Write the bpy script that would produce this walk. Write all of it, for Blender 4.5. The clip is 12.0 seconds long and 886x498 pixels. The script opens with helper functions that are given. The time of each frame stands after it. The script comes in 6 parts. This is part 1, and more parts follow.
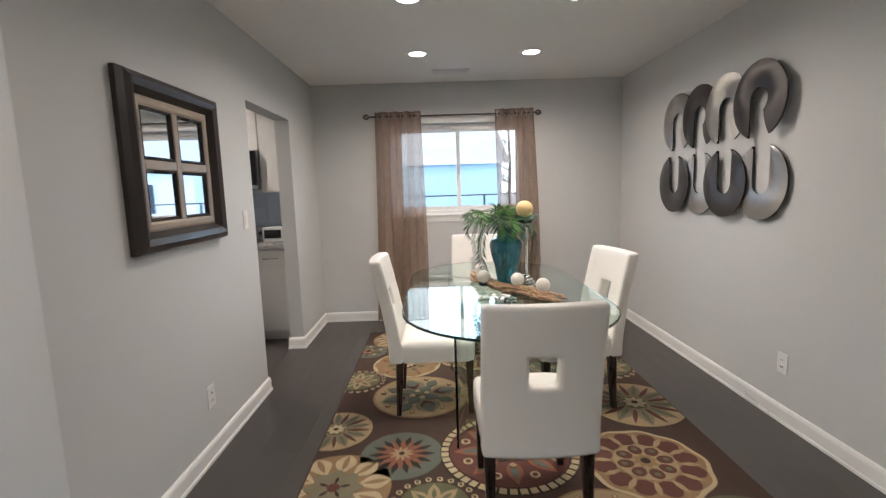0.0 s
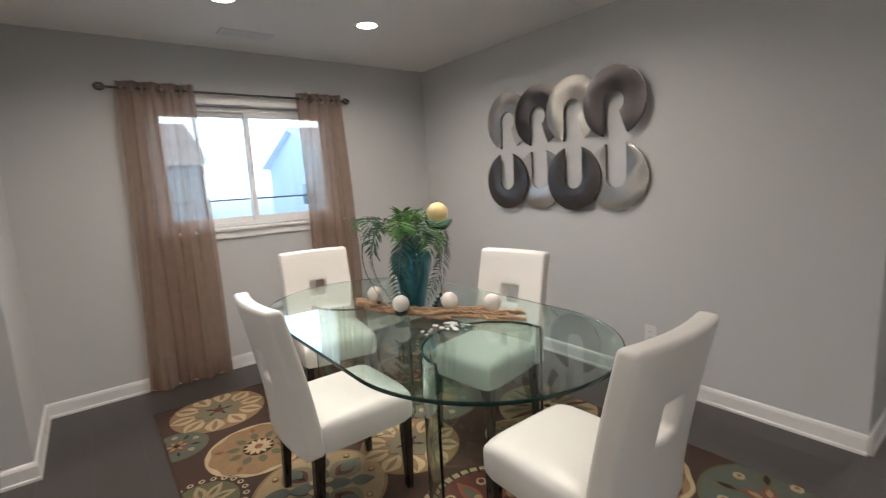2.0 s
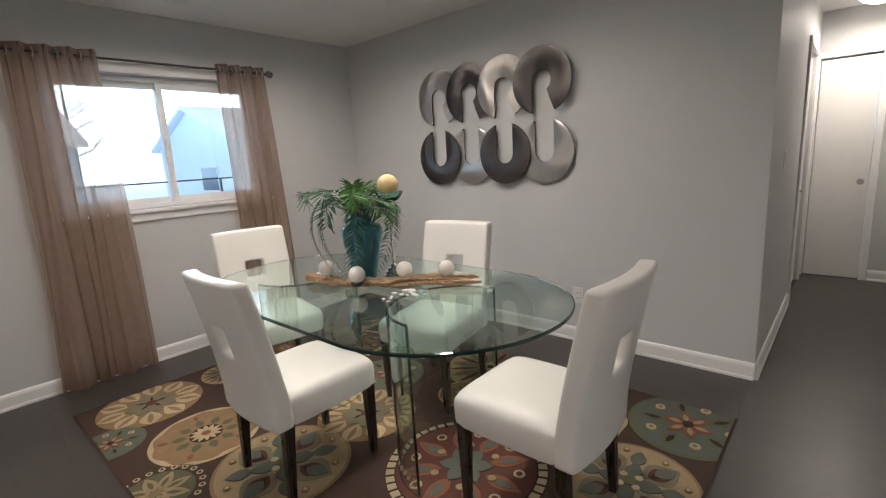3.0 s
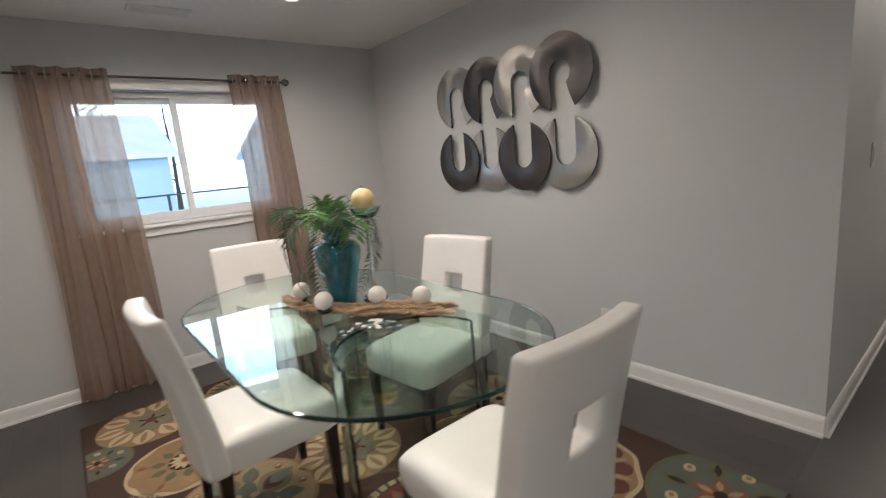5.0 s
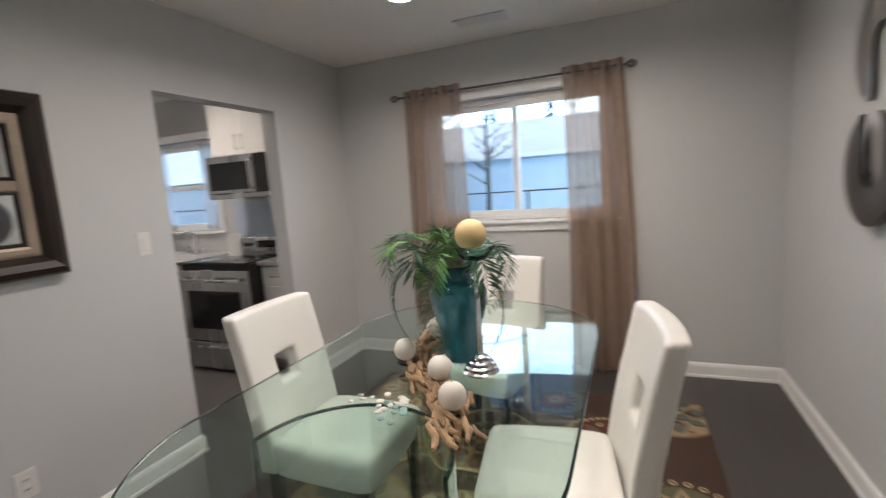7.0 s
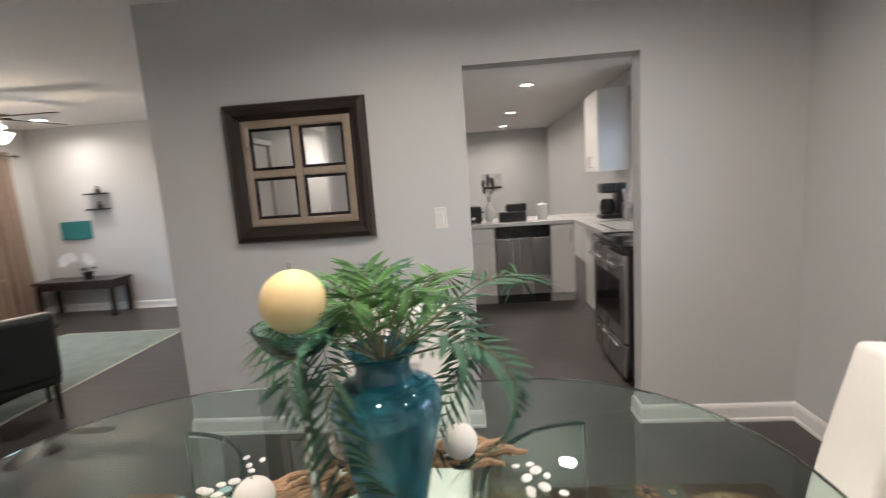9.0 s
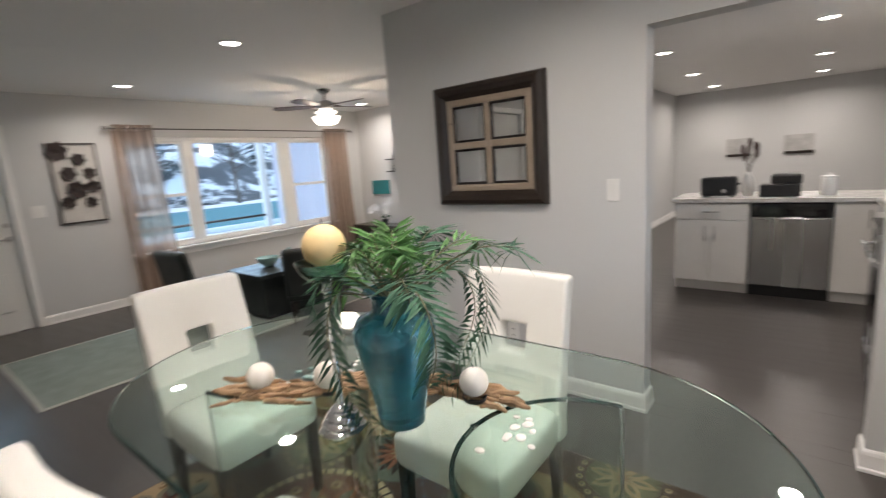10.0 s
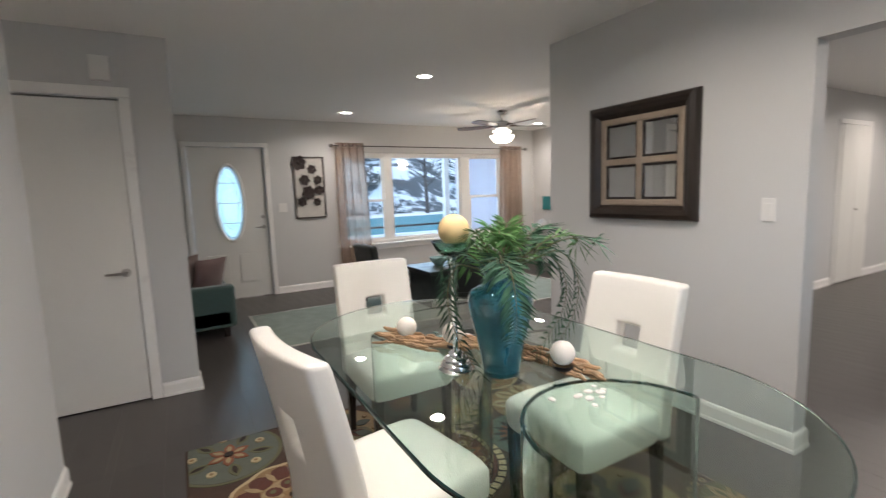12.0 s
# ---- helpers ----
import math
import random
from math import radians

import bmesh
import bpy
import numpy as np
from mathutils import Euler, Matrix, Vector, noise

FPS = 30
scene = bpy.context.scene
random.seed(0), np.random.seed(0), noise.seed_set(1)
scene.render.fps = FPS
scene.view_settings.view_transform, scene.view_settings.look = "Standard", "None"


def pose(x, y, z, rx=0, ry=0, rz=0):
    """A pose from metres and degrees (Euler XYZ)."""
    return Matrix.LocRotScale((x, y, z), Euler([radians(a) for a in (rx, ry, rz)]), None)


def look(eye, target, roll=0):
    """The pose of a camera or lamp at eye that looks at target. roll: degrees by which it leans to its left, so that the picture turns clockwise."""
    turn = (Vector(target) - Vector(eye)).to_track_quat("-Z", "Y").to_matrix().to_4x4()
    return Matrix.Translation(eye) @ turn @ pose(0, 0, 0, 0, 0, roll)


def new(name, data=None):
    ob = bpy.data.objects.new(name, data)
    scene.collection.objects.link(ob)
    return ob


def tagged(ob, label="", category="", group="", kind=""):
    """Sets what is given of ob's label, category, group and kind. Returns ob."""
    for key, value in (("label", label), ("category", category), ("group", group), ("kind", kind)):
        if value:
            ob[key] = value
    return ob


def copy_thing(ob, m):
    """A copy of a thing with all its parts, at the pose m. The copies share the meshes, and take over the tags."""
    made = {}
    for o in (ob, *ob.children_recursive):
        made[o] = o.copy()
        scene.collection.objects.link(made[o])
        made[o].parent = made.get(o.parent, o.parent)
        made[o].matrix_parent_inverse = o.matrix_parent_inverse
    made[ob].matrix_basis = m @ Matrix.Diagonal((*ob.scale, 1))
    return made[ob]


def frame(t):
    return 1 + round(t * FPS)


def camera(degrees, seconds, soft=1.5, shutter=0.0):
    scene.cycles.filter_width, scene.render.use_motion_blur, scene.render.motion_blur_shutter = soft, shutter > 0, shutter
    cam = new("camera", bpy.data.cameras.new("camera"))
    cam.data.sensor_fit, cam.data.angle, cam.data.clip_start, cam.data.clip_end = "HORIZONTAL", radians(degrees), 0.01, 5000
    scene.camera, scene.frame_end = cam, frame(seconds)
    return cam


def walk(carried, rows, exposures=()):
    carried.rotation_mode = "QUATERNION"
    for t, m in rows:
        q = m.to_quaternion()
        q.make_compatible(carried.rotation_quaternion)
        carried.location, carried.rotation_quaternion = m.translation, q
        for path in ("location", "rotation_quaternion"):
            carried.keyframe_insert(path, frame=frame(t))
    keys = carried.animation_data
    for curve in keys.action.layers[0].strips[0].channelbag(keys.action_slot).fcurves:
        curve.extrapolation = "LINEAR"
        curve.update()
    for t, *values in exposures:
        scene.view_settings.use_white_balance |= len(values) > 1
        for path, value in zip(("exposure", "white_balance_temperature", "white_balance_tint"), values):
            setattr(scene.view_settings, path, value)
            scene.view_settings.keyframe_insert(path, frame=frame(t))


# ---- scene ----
cam = camera(87.6, 12.0, soft=1.2, shutter=0.5)
PATH = [
    (0, (1.223, 3.176, 1.378), (1.245, 5.159, 1.118), -1.8),
    (0.5, (0.968, 3.452, 1.4), (1.184, 5.426, 1.161), -2.4),
    (1, (0.691, 3.754, 1.378), (1.243, 5.663, 1.155), -2.3),
    (1.5, (0.565, 4.002, 1.372), (1.462, 5.774, 1.136), -2.7),
    (2, (0.376, 4.174, 1.404), (1.575, 5.746, 1.103), -3.1),
    (2.5, (0.263, 4.216, 1.346), (1.655, 5.606, 0.987), -3.5),
    (3, (0.174, 4.247, 1.355), (1.635, 5.556, 0.967), -3.4),
    (5, (0.703, 4.155, 1.377), (1.935, 5.685, 1.003), -5.2),
    (5.5, (1.109, 4.087, 1.451), (2.186, 5.732, 1.081), -2.8),
    (6, (1.594, 4.166, 1.371), (2.13, 6.063, 1.032), -3.0),
    (6.5, (1.938, 4.35, 1.422), (1.822, 6.324, 1.121), -2.7),
    (7, (2.263, 4.576, 1.398), (1.505, 6.408, 1.133), -3.9),
    (7.5, (2.406, 5.015, 1.394), (1.04, 6.454, 1.142), -5.1),
    (9.5, (2.394, 6.697, 1.405), (0.565, 5.96, 1.072), -4.5),
    (10, (2.451, 6.95, 1.409), (0.92, 5.715, 1.051), -4.1),
    (10.5, (2.492, 7.21, 1.37), (1.303, 5.634, 1.05), -2.6),
    (11, (2.571, 7.276, 1.395), (1.638, 5.527, 1.131), -1.9),
    (11.5, (2.527, 7.367, 1.372), (1.73, 5.543, 1.174), -1.4),
    (12, (2.554, 7.342, 1.362), (1.576, 5.614, 1.117), -2.0),
]
GAP = [
    (3.2, (0.181, 4.238, 1.356), (1.64, 5.552, 0.978), -3.5),
    (4.8, (0.534, 4.178, 1.386), (1.805, 5.674, 1.001), -4.7),
    (9.3, (2.415, 6.565, 1.415), (0.501, 6.07, 1.108), -4.0),
    (8.5, (2.56, 5.90, 1.405), (0.64, 6.27, 1.11), -4.9),
]
walk(cam, [(t, look(eye, target, roll)) for t, eye, target, roll in sorted(PATH + GAP)],
     exposures=[(0, 0.30), (1.0, 0.10), (1.5, 0.10), (2.5, -0.06), (3, -0.08), (5, -0.04), (6, 0.0), (6.5, 0.05), (7.5, -0.10), (9.5, 0.32), (10.5, 0.19), (11.5, 0.24), (12, 0.31)])

# ---------------------------------------------------------------- world and lights
world = bpy.data.worlds.new("sky")
scene.world = world
world.use_nodes = True
wn = world.node_tree
sky = wn.nodes.new("ShaderNodeTexSky")
sky.sky_type, sky.sun_disc = "NISHITA", False
sky.sun_elevation, sky.sun_rotation = radians(48), radians(160)
sky.air_density, sky.dust_density = 1.0, 0.6
wn.links.new(sky.outputs[0], wn.nodes["Background"].inputs[0])
wn.nodes["Background"].inputs[1].default_value = 0.15

sun_data = bpy.data.lights.new("sun", "SUN")
sun_data.energy, sun_data.angle, sun_data.color = 1.2, radians(12), (1.0, 0.95, 0.88)
sun = new("sun", sun_data)
sun.matrix_world = look((-6, -20, 23), (0, 0, 0))


def lamp(name, x, y, z, power, size, color=(1.0, 0.895, 0.82), spread=180):
    """A round lamp that shines down in a beam of that many degrees."""
    data = bpy.data.lights.new(name, "AREA")
    data.shape, data.size, data.energy, data.color = "DISK", size, power, color
    data.spread = radians(spread)
    ob = new(name, data)
    ob.location = (x, y, z)
    return ob


door_fill = bpy.data.lights.new("door_fill_lamp", "AREA")     # lamp added behind the front door's oval light, in place of daylight
door_fill.shape, door_fill.size, door_fill.size_y, door_fill.energy, door_fill.color = "ELLIPSE", 0.30, 0.94, 0.55, (0.50, 0.82, 1.0)
door_fill_ob = new("door_fill_lamp", door_fill)
door_fill_ob.matrix_world = pose(1.945, 0.478, 1.31, 90, 0, 0)

window_fill = bpy.data.lights.new("window_fill_lamp", "AREA")     # unseen lamp added under the porch roof, for sky light through the picture window
window_fill.shape, window_fill.size, window_fill.size_y, window_fill.energy, window_fill.color = "RECTANGLE", 2.9, 0.4, 48, (0.56, 0.78, 1.0)
window_fill_ob = new("window_fill_lamp", window_fill)
window_fill_ob.matrix_world = look((-1.1, -0.30, 2.42), (0.2, 4.2, 0.9))

CAN = 10.0
DINING_CANS = [(1.11, 7.0), (2.02, 7.03), (1.10, 5.92), (2.06, 5.94)]
LIVING_CANS = [(0.45, 3.39), (0.53, 1.31), (-2.75, 3.39), (-2.75, 1.31)]
KITCHEN_CANS = [(-3.1, 6.99), (-5.36, 6.99), (-7.3, 6.99), (-3.32, 5.60), (-5.40, 5.5), (-7.3, 5.5), (-1.05, 6.96)]

# ---------------------------------------------------------------- helpers


def nodes_of(name):
    m = bpy.data.materials.new(name)
    m.use_nodes = True
    return m, m.node_tree, m.node_tree.nodes["Principled BSDF"]


def mat(name, base, rough=0.5, metal=0.0, vary=0.08, scale=6.0, fine=90.0, bump=0.0, bump_scale=200.0,
        stretch=(1, 1, 1), rough_vary=0.08, coat=0.0, random=0.0, sheen=0.0, second=None, second_amount=0.5):
    """A painted, wooden, woven or metal surface with variation at two scales and fine relief."""
    m, t, p = nodes_of(name)
    L = t.links.new
    coord = t.nodes.new("ShaderNodeTexCoord")
    mp = t.nodes.new("ShaderNodeMapping")
    mp.inputs["Scale"].default_value = stretch
    L(coord.outputs["Object"], mp.inputs[0])
    big = t.nodes.new("ShaderNodeTexNoise")
    big.inputs["Scale"].default_value, big.inputs["Detail"].default_value = scale, 4
    L(mp.outputs[0], big.inputs[0])
    small = t.nodes.new("ShaderNodeTexNoise")
    small.inputs["Scale"].default_value, small.inputs["Detail"].default_value = fine, 3
    L(mp.outputs[0], small.inputs[0])
    mean = t.nodes.new("ShaderNodeMix")
    mean.data_type = "FLOAT"
    mean.inputs[0].default_value = 0.4
    L(big.outputs[0], mean.inputs[2])
    L(small.outputs[0], mean.inputs[3])
    ramp = t.nodes.new("ShaderNodeValToRGB")
    ramp.color_ramp.elements[0].position, ramp.color_ramp.elements[1].position = 0.3, 0.7
    other = second or base
    lo = [max(0, (c * (1 - second_amount) + o * second_amount if second else c) * (1 - vary)) for c, o in zip(base, other)]
    hi = [min(1, c * (1 + vary)) for c in base]
    ramp.color_ramp.elements[0].color, ramp.color_ramp.elements[1].color = (*lo, 1), (*hi, 1)
    L(mean.outputs[0], ramp.inputs[0])
    out = ramp.outputs[0]
    if random:
        info = t.nodes.new("ShaderNodeObjectInfo")
        rng = t.nodes.new("ShaderNodeMapRange")
        rng.inputs[3].default_value, rng.inputs[4].default_value = 1 - random, 1 + random
        L(info.outputs["Random"], rng.inputs[0])
        hsv = t.nodes.new("ShaderNodeHueSaturation")
        L(rng.outputs[0], hsv.inputs["Value"])
        L(out, hsv.inputs["Color"])
        out = hsv.outputs[0]
    L(out, p.inputs["Base Color"])
    rr = t.nodes.new("ShaderNodeMapRange")
    rr.inputs[1].default_value, rr.inputs[2].default_value = 0.3, 0.7
    rr.inputs[3].default_value, rr.inputs[4].default_value = max(0, rough - rough_vary), min(1, rough + rough_vary)
    L(big.outputs[0], rr.inputs[0])
    L(rr.outputs[0], p.inputs["Roughness"])
    p.inputs["Metallic"].default_value = metal
    p.inputs["Coat Weight"].default_value = coat
    p.inputs["Sheen Weight"].default_value = sheen
    if bump:
        grain = t.nodes.new("ShaderNodeTexNoise")
        grain.inputs["Scale"].default_value, grain.inputs["Detail"].default_value = bump_scale, 3
        L(mp.outputs[0], grain.inputs[0])
        b = t.nodes.new("ShaderNodeBump")
        b.inputs["Strength"].default_value, b.inputs["Distance"].default_value = bump, 0.002
        L(grain.outputs[0], b.inputs["Height"])
        L(b.outputs[0], p.inputs["Normal"])
    return m


def glass(name, tint=(1, 1, 1), rough=0.0, ior=1.5):
    m, t, p = nodes_of(name)
    p.inputs["Base Color"].default_value = (*tint, 1)
    p.inputs["Transmission Weight"].default_value = 1.0
    p.inputs["Roughness"].default_value, p.inputs["IOR"].default_value = rough, ior
    return m


def glow(name, color, strength):
    m, t, p = nodes_of(name)
    p.inputs["Base Color"].default_value = (*color, 1)
    p.inputs["Emission Color"].default_value = (*color, 1)
    p.inputs["Emission Strength"].default_value = strength
    return m


def cloth(name, base, through_part, clear_part, weave=900, tint=None):
    """A thin woven cloth that lets light through."""
    m, t, p = nodes_of(name)
    L = t.links.new
    coord = t.nodes.new("ShaderNodeTexCoord")
    n = t.nodes.new("ShaderNodeTexNoise")
    n.inputs["Scale"].default_value = 18
    L(coord.outputs["Object"], n.inputs[0])
    ramp = t.nodes.new("ShaderNodeValToRGB")
    ramp.color_ramp.elements[0].color = (*[c * 0.88 for c in base], 1)
    ramp.color_ramp.elements[1].color = (*[c * 1.1 for c in base], 1)
    L(n.outputs[0], ramp.inputs[0])
    L(ramp.outputs[0], p.inputs["Base Color"])
    p.inputs["Roughness"].default_value = 0.9
    tr = t.nodes.new("ShaderNodeBsdfTranslucent")
    L(ramp.outputs[0], tr.inputs[0])
    cl = t.nodes.new("ShaderNodeBsdfTransparent")
    cl.inputs[0].default_value = (*(tint or [min(1, c * 0.6 + 0.5) for c in base]), 1)
    m1, m2 = t.nodes.new("ShaderNodeMixShader"), t.nodes.new("ShaderNodeMixShader")
    m1.inputs[0].default_value, m2.inputs[0].default_value = through_part, clear_part
    L(p.outputs[0], m1.inputs[1])
    L(tr.outputs[0], m1.inputs[2])
    L(m1.outputs[0], m2.inputs[1])
    L(cl.outputs[0], m2.inputs[2])
    w = t.nodes.new("ShaderNodeTexNoise")
    w.inputs["Scale"].default_value = weave
    L(coord.outputs["Object"], w.inputs[0])
    b = t.nodes.new("ShaderNodeBump")
    b.inputs["Strength"].default_value, b.inputs["Distance"].default_value = 0.3, 0.001
    L(w.outputs[0], b.inputs["Height"])
    L(b.outputs[0], p.inputs["Normal"])
    L(m2.outputs[0], t.nodes["Material Output"].inputs[0])
    return m


def part(name, bm, material, parent=None, label="", smooth=False):
    """Links a bmesh as one mesh object, under a thing or a part."""
    me = bpy.data.meshes.new(name)
    if smooth:
        for f in bm.faces:
            f.smooth = True
    bm.to_mesh(me)
    bm.free()
    for one in (material if isinstance(material, (list, tuple)) else [material]):
        me.materials.append(one)
    if smooth:
        me.set_sharp_from_angle(angle=radians(42))
    ob = new(name, me)
    if parent:
        ob.parent = parent
    if label:
        ob["label"] = label
    return ob


def thing(name, label, category, m=None, group="", kind=""):
    """An Empty at the base of a thing, to which its parts belong."""
    ob = new(name)
    ob.empty_display_size = 0.05
    if m is not None:
        ob.matrix_basis = m
    return tagged(ob, label, category, group, kind)


def box(x0, x1, y0, y1, z0, z1, bev=0.0, seg=2, bm=None):
    """A box with rounded edges, added to bm."""
    if bm is not None and bev:
        one = box(x0, x1, y0, y1, z0, z1, bev, seg)
        return join(bm, one)
    bm = bm or bmesh.new()
    r = bmesh.ops.create_cube(bm, size=1.0)
    for v in r["verts"]:
        v.co = Vector(((x0 + x1) / 2 + v.co.x * (x1 - x0), (y0 + y1) / 2 + v.co.y * (y1 - y0), (z0 + z1) / 2 + v.co.z * (z1 - z0)))
    if bev:
        bmesh.ops.bevel(bm, geom=bm.edges[:], offset=bev, segments=seg, profile=0.5, affect="EDGES")
    return bm


def join(bm, other, m=None):
    """Adds the geometry of other (moved by m) to bm."""
    if m is not None:
        other.transform(m)
    tmp = bpy.data.meshes.new("tmp")
    other.to_mesh(tmp)
    other.free()
    bm.from_mesh(tmp)
    bpy.data.meshes.remove(tmp)
    return bm


def lathe(profile, seg=32, bm=None, at=(0, 0, 0), cap=True):
    """A turned shape from rows of radius and height."""
    bm = bm or bmesh.new()
    rings = []
    for r, z in profile:
        rings.append([bm.verts.new((at[0] + r * math.cos(2 * math.pi * i / seg), at[1] + r * math.sin(2 * math.pi * i / seg), at[2] + z)) for i in range(seg)])
    for a, b in zip(rings, rings[1:]):
        for i in range(seg):
            bm.faces.new((a[i], a[(i + 1) % seg], b[(i + 1) % seg], b[i]))
    if cap:
        bm.faces.new(rings[0][::-1])
        bm.faces.new(rings[-1])
    return bm


def tube(pts, radii, seg=8, bm=None):
    """A round rod along points."""
    bm = bm or bmesh.new()
    pts = [Vector(p) for p in pts]
    if not isinstance(radii, (list, tuple)):
        radii = [radii] * len(pts)
    rings = []
    side = None
    for i, p in enumerate(pts):
        d = (pts[min(i + 1, len(pts) - 1)] - pts[max(i - 1, 0)]).normalized()
        if side is None:
            side = d.orthogonal().normalized()
        side = (side - d * side.dot(d)).normalized()
        up = d.cross(side)
        rings.append([bm.verts.new(p + (side * math.cos(2 * math.pi * k / seg) + up * math.sin(2 * math.pi * k / seg)) * radii[i]) for k in range(seg)])
    for a, b in zip(rings, rings[1:]):
        for k in range(seg):
            bm.faces.new((a[k], a[(k + 1) % seg], b[(k + 1) % seg], b[k]))
    bm.faces.new(rings[0][::-1])
    bm.faces.new(rings[-1])
    return bm


def sweep(profile, path, closed=False, bm=None):
    """Sweeps a profile of (out, up) along a flat path of (x, y), mitred; out is to the path's left."""
    bm = bm or bmesh.new()
    n = len(path)
    pts = [Vector(p) for p in path]
    rings = []
    for i, p in enumerate(pts):
        a = pts[i - 1] if (i or closed) else None
        b = pts[(i + 1) % n] if (i < n - 1 or closed) else None
        d0 = (p - a).normalized() if a is not None else (b - p).normalized()
        d1 = (b - p).normalized() if b is not None else d0
        n0, n1 = Vector((-d0.y, d0.x)), Vector((-d1.y, d1.x))
        mit = (n0 + n1).normalized()
        mit /= max(0.2, mit.dot(n0))
        rings.append([bm.verts.new((p.x + mit.x * o, p.y + mit.y * o, u)) for o, u in profile])
    k = len(profile)
    pairs = list(zip(rings, rings[1:])) + ([(rings[-1], rings[0])] if closed else [])
    for a, b in pairs:
        for j in range(k):
            bm.faces.new((a[j], b[j], b[(j + 1) % k], a[(j + 1) % k]))
    if not closed:
        bm.faces.new(rings[0])
        bm.faces.new(rings[-1][::-1])
    bmesh.ops.recalc_face_normals(bm, faces=bm.faces[:])
    return bm


def holed(us, vs, skip, thick, place):
    """A slab cut by grid lines us and vs, without the cells for which skip is true; place maps (u, v, w) into space."""
    bm = bmesh.new()
    made = {}

    def vert(i, j, k):
        if (i, j, k) not in made:
            made[i, j, k] = bm.verts.new(place(us[i], vs[j], thick * k))
        return made[i, j, k]
    keep = {(i, j) for i in range(len(us) - 1) for j in range(len(vs) - 1) if not skip((us[i] + us[i + 1]) / 2, (vs[j] + vs[j + 1]) / 2)}
    for i, j in keep:
        bm.faces.new([vert(a, b, 0) for a, b in ((i, j), (i, j + 1), (i + 1, j + 1), (i + 1, j))])
        bm.faces.new([vert(a, b, 1) for a, b in ((i, j), (i + 1, j), (i + 1, j + 1), (i, j + 1))])
        for di, dj, e in ((-1, 0, ((i, j), (i, j + 1))), (1, 0, ((i + 1, j), (i + 1, j + 1))), (0, -1, ((i, j), (i + 1, j))), (0, 1, ((i, j + 1), (i + 1, j + 1)))):
            if (i + di, j + dj) not in keep:
                (a, b), (c, d) = e
                bm.faces.new((vert(a, b, 0), vert(c, d, 0), vert(c, d, 1), vert(a, b, 1)))
    bmesh.ops.recalc_face_normals(bm, faces=bm.faces[:])
    return bm


def wall(name, a, b, thick, holes=(), top=2.44, label="smooth grey painted plaster wall"):
    """A wall from a to b (x, y), its thickness to the left of the way, with holes (u0, u1, z0, z1)."""
    a, b = Vector(a), Vector(b)
    d = (b - a).normalized()
    nrm = Vector((-d.y, d.x))
    us = sorted({0.0, (b - a).length, *(h[0] for h in holes), *(h[1] for h in holes)})
    vs = sorted({0.0, top, *(h[2] for h in holes), *(h[3] for h in holes)})
    vs = [v for v in vs if v >= 0]
    bm = holed(us, vs, lambda u, v: any(h[0] < u < h[1] and h[2] < v < h[3] for h in holes), thick,
               lambda u, v, w: (*(a + d * u + nrm * w), v))
    return tagged(part(name, bm, WALL), label, "wall", kind="structure")


# ---------------------------------------------------------------- materials
WALL = mat("wall_paint", (0.56, 0.56, 0.555), 0.55, vary=0.025, scale=1.2, fine=260, bump=0.12, bump_scale=420)
CEILING = mat("ceiling_paint", (0.80, 0.785, 0.765), 0.85, vary=0.02, scale=1.0, bump=0.15, bump_scale=300)
TRIM = mat("trim_paint", (0.80, 0.79, 0.77), 0.35, vary=0.03, scale=4)
DOORPAINT = mat("door_paint", (0.72, 0.71, 0.68), 0.4, vary=0.03, scale=3, bump=0.05)
PLANK = mat("vinyl_plank", (0.058, 0.051, 0.047), 0.36, vary=0.06, scale=5, fine=14, bump=0.0, stretch=(3, 0.5, 1), random=0.06, rough_vary=0.03)
SEAM = mat("floor_seam", (0.044, 0.039, 0.037), 0.6)
LEATHER = mat("white_leather", (0.75, 0.725, 0.68), 0.29, vary=0.015, scale=5, fine=140, bump=0.08, bump_scale=90, coat=0.08, rough_vary=0.01)
DARKWOOD = mat("espresso_wood", (0.018, 0.011, 0.008), 0.3, vary=0.3, scale=8, stretch=(6, 6, 1), coat=0.2)
FRAMEWOOD = mat("dark_brown_frame", (0.020, 0.0135, 0.010), 0.34, vary=0.30, scale=5, bump=0.12, bump_scale=80, coat=0.08, rough_vary=0.03)
GOLDWOOD = mat("champagne_frame", (0.37, 0.30, 0.235), 0.35, metal=0.35, vary=0.15, scale=10, bump=0.2, bump_scale=90)
BLACKLIP = mat("black_lip", (0.012, 0.009, 0.008), 0.3)
MIRROR = mat("mirror_silver", (0.86, 0.87, 0.87), 0.02, metal=1.0, vary=0.01, rough_vary=0.01)
TABLEGLASS = glass("table_glass", (0.69, 0.83, 0.785))
PANELGLASS = glass("panel_glass", (0.86, 0.97, 0.93))
ENDGLASS = glass("panel_end_glass", (0.58, 0.78, 0.73))
EDGEGLASS = mat("glass_edge", (0.008, 0.028, 0.025), 0.08, vary=0.2)
PANE = glass("window_glass", (0.98, 1.0, 1.0), 0.0, 1.45)
TEALGLASS = mat("teal_ceramic", (0.018, 0.165, 0.215), 0.06, vary=0.35, scale=13, fine=40, stretch=(1, 1, 0.22), coat=0.6, second=(0.02, 0.05, 0.06), second_amount=0.5)
for n_ in TEALGLASS.node_tree.nodes:
    if n_.type == "BSDF_PRINCIPLED":
        n_.inputs["Transmission Weight"].default_value = 0.55
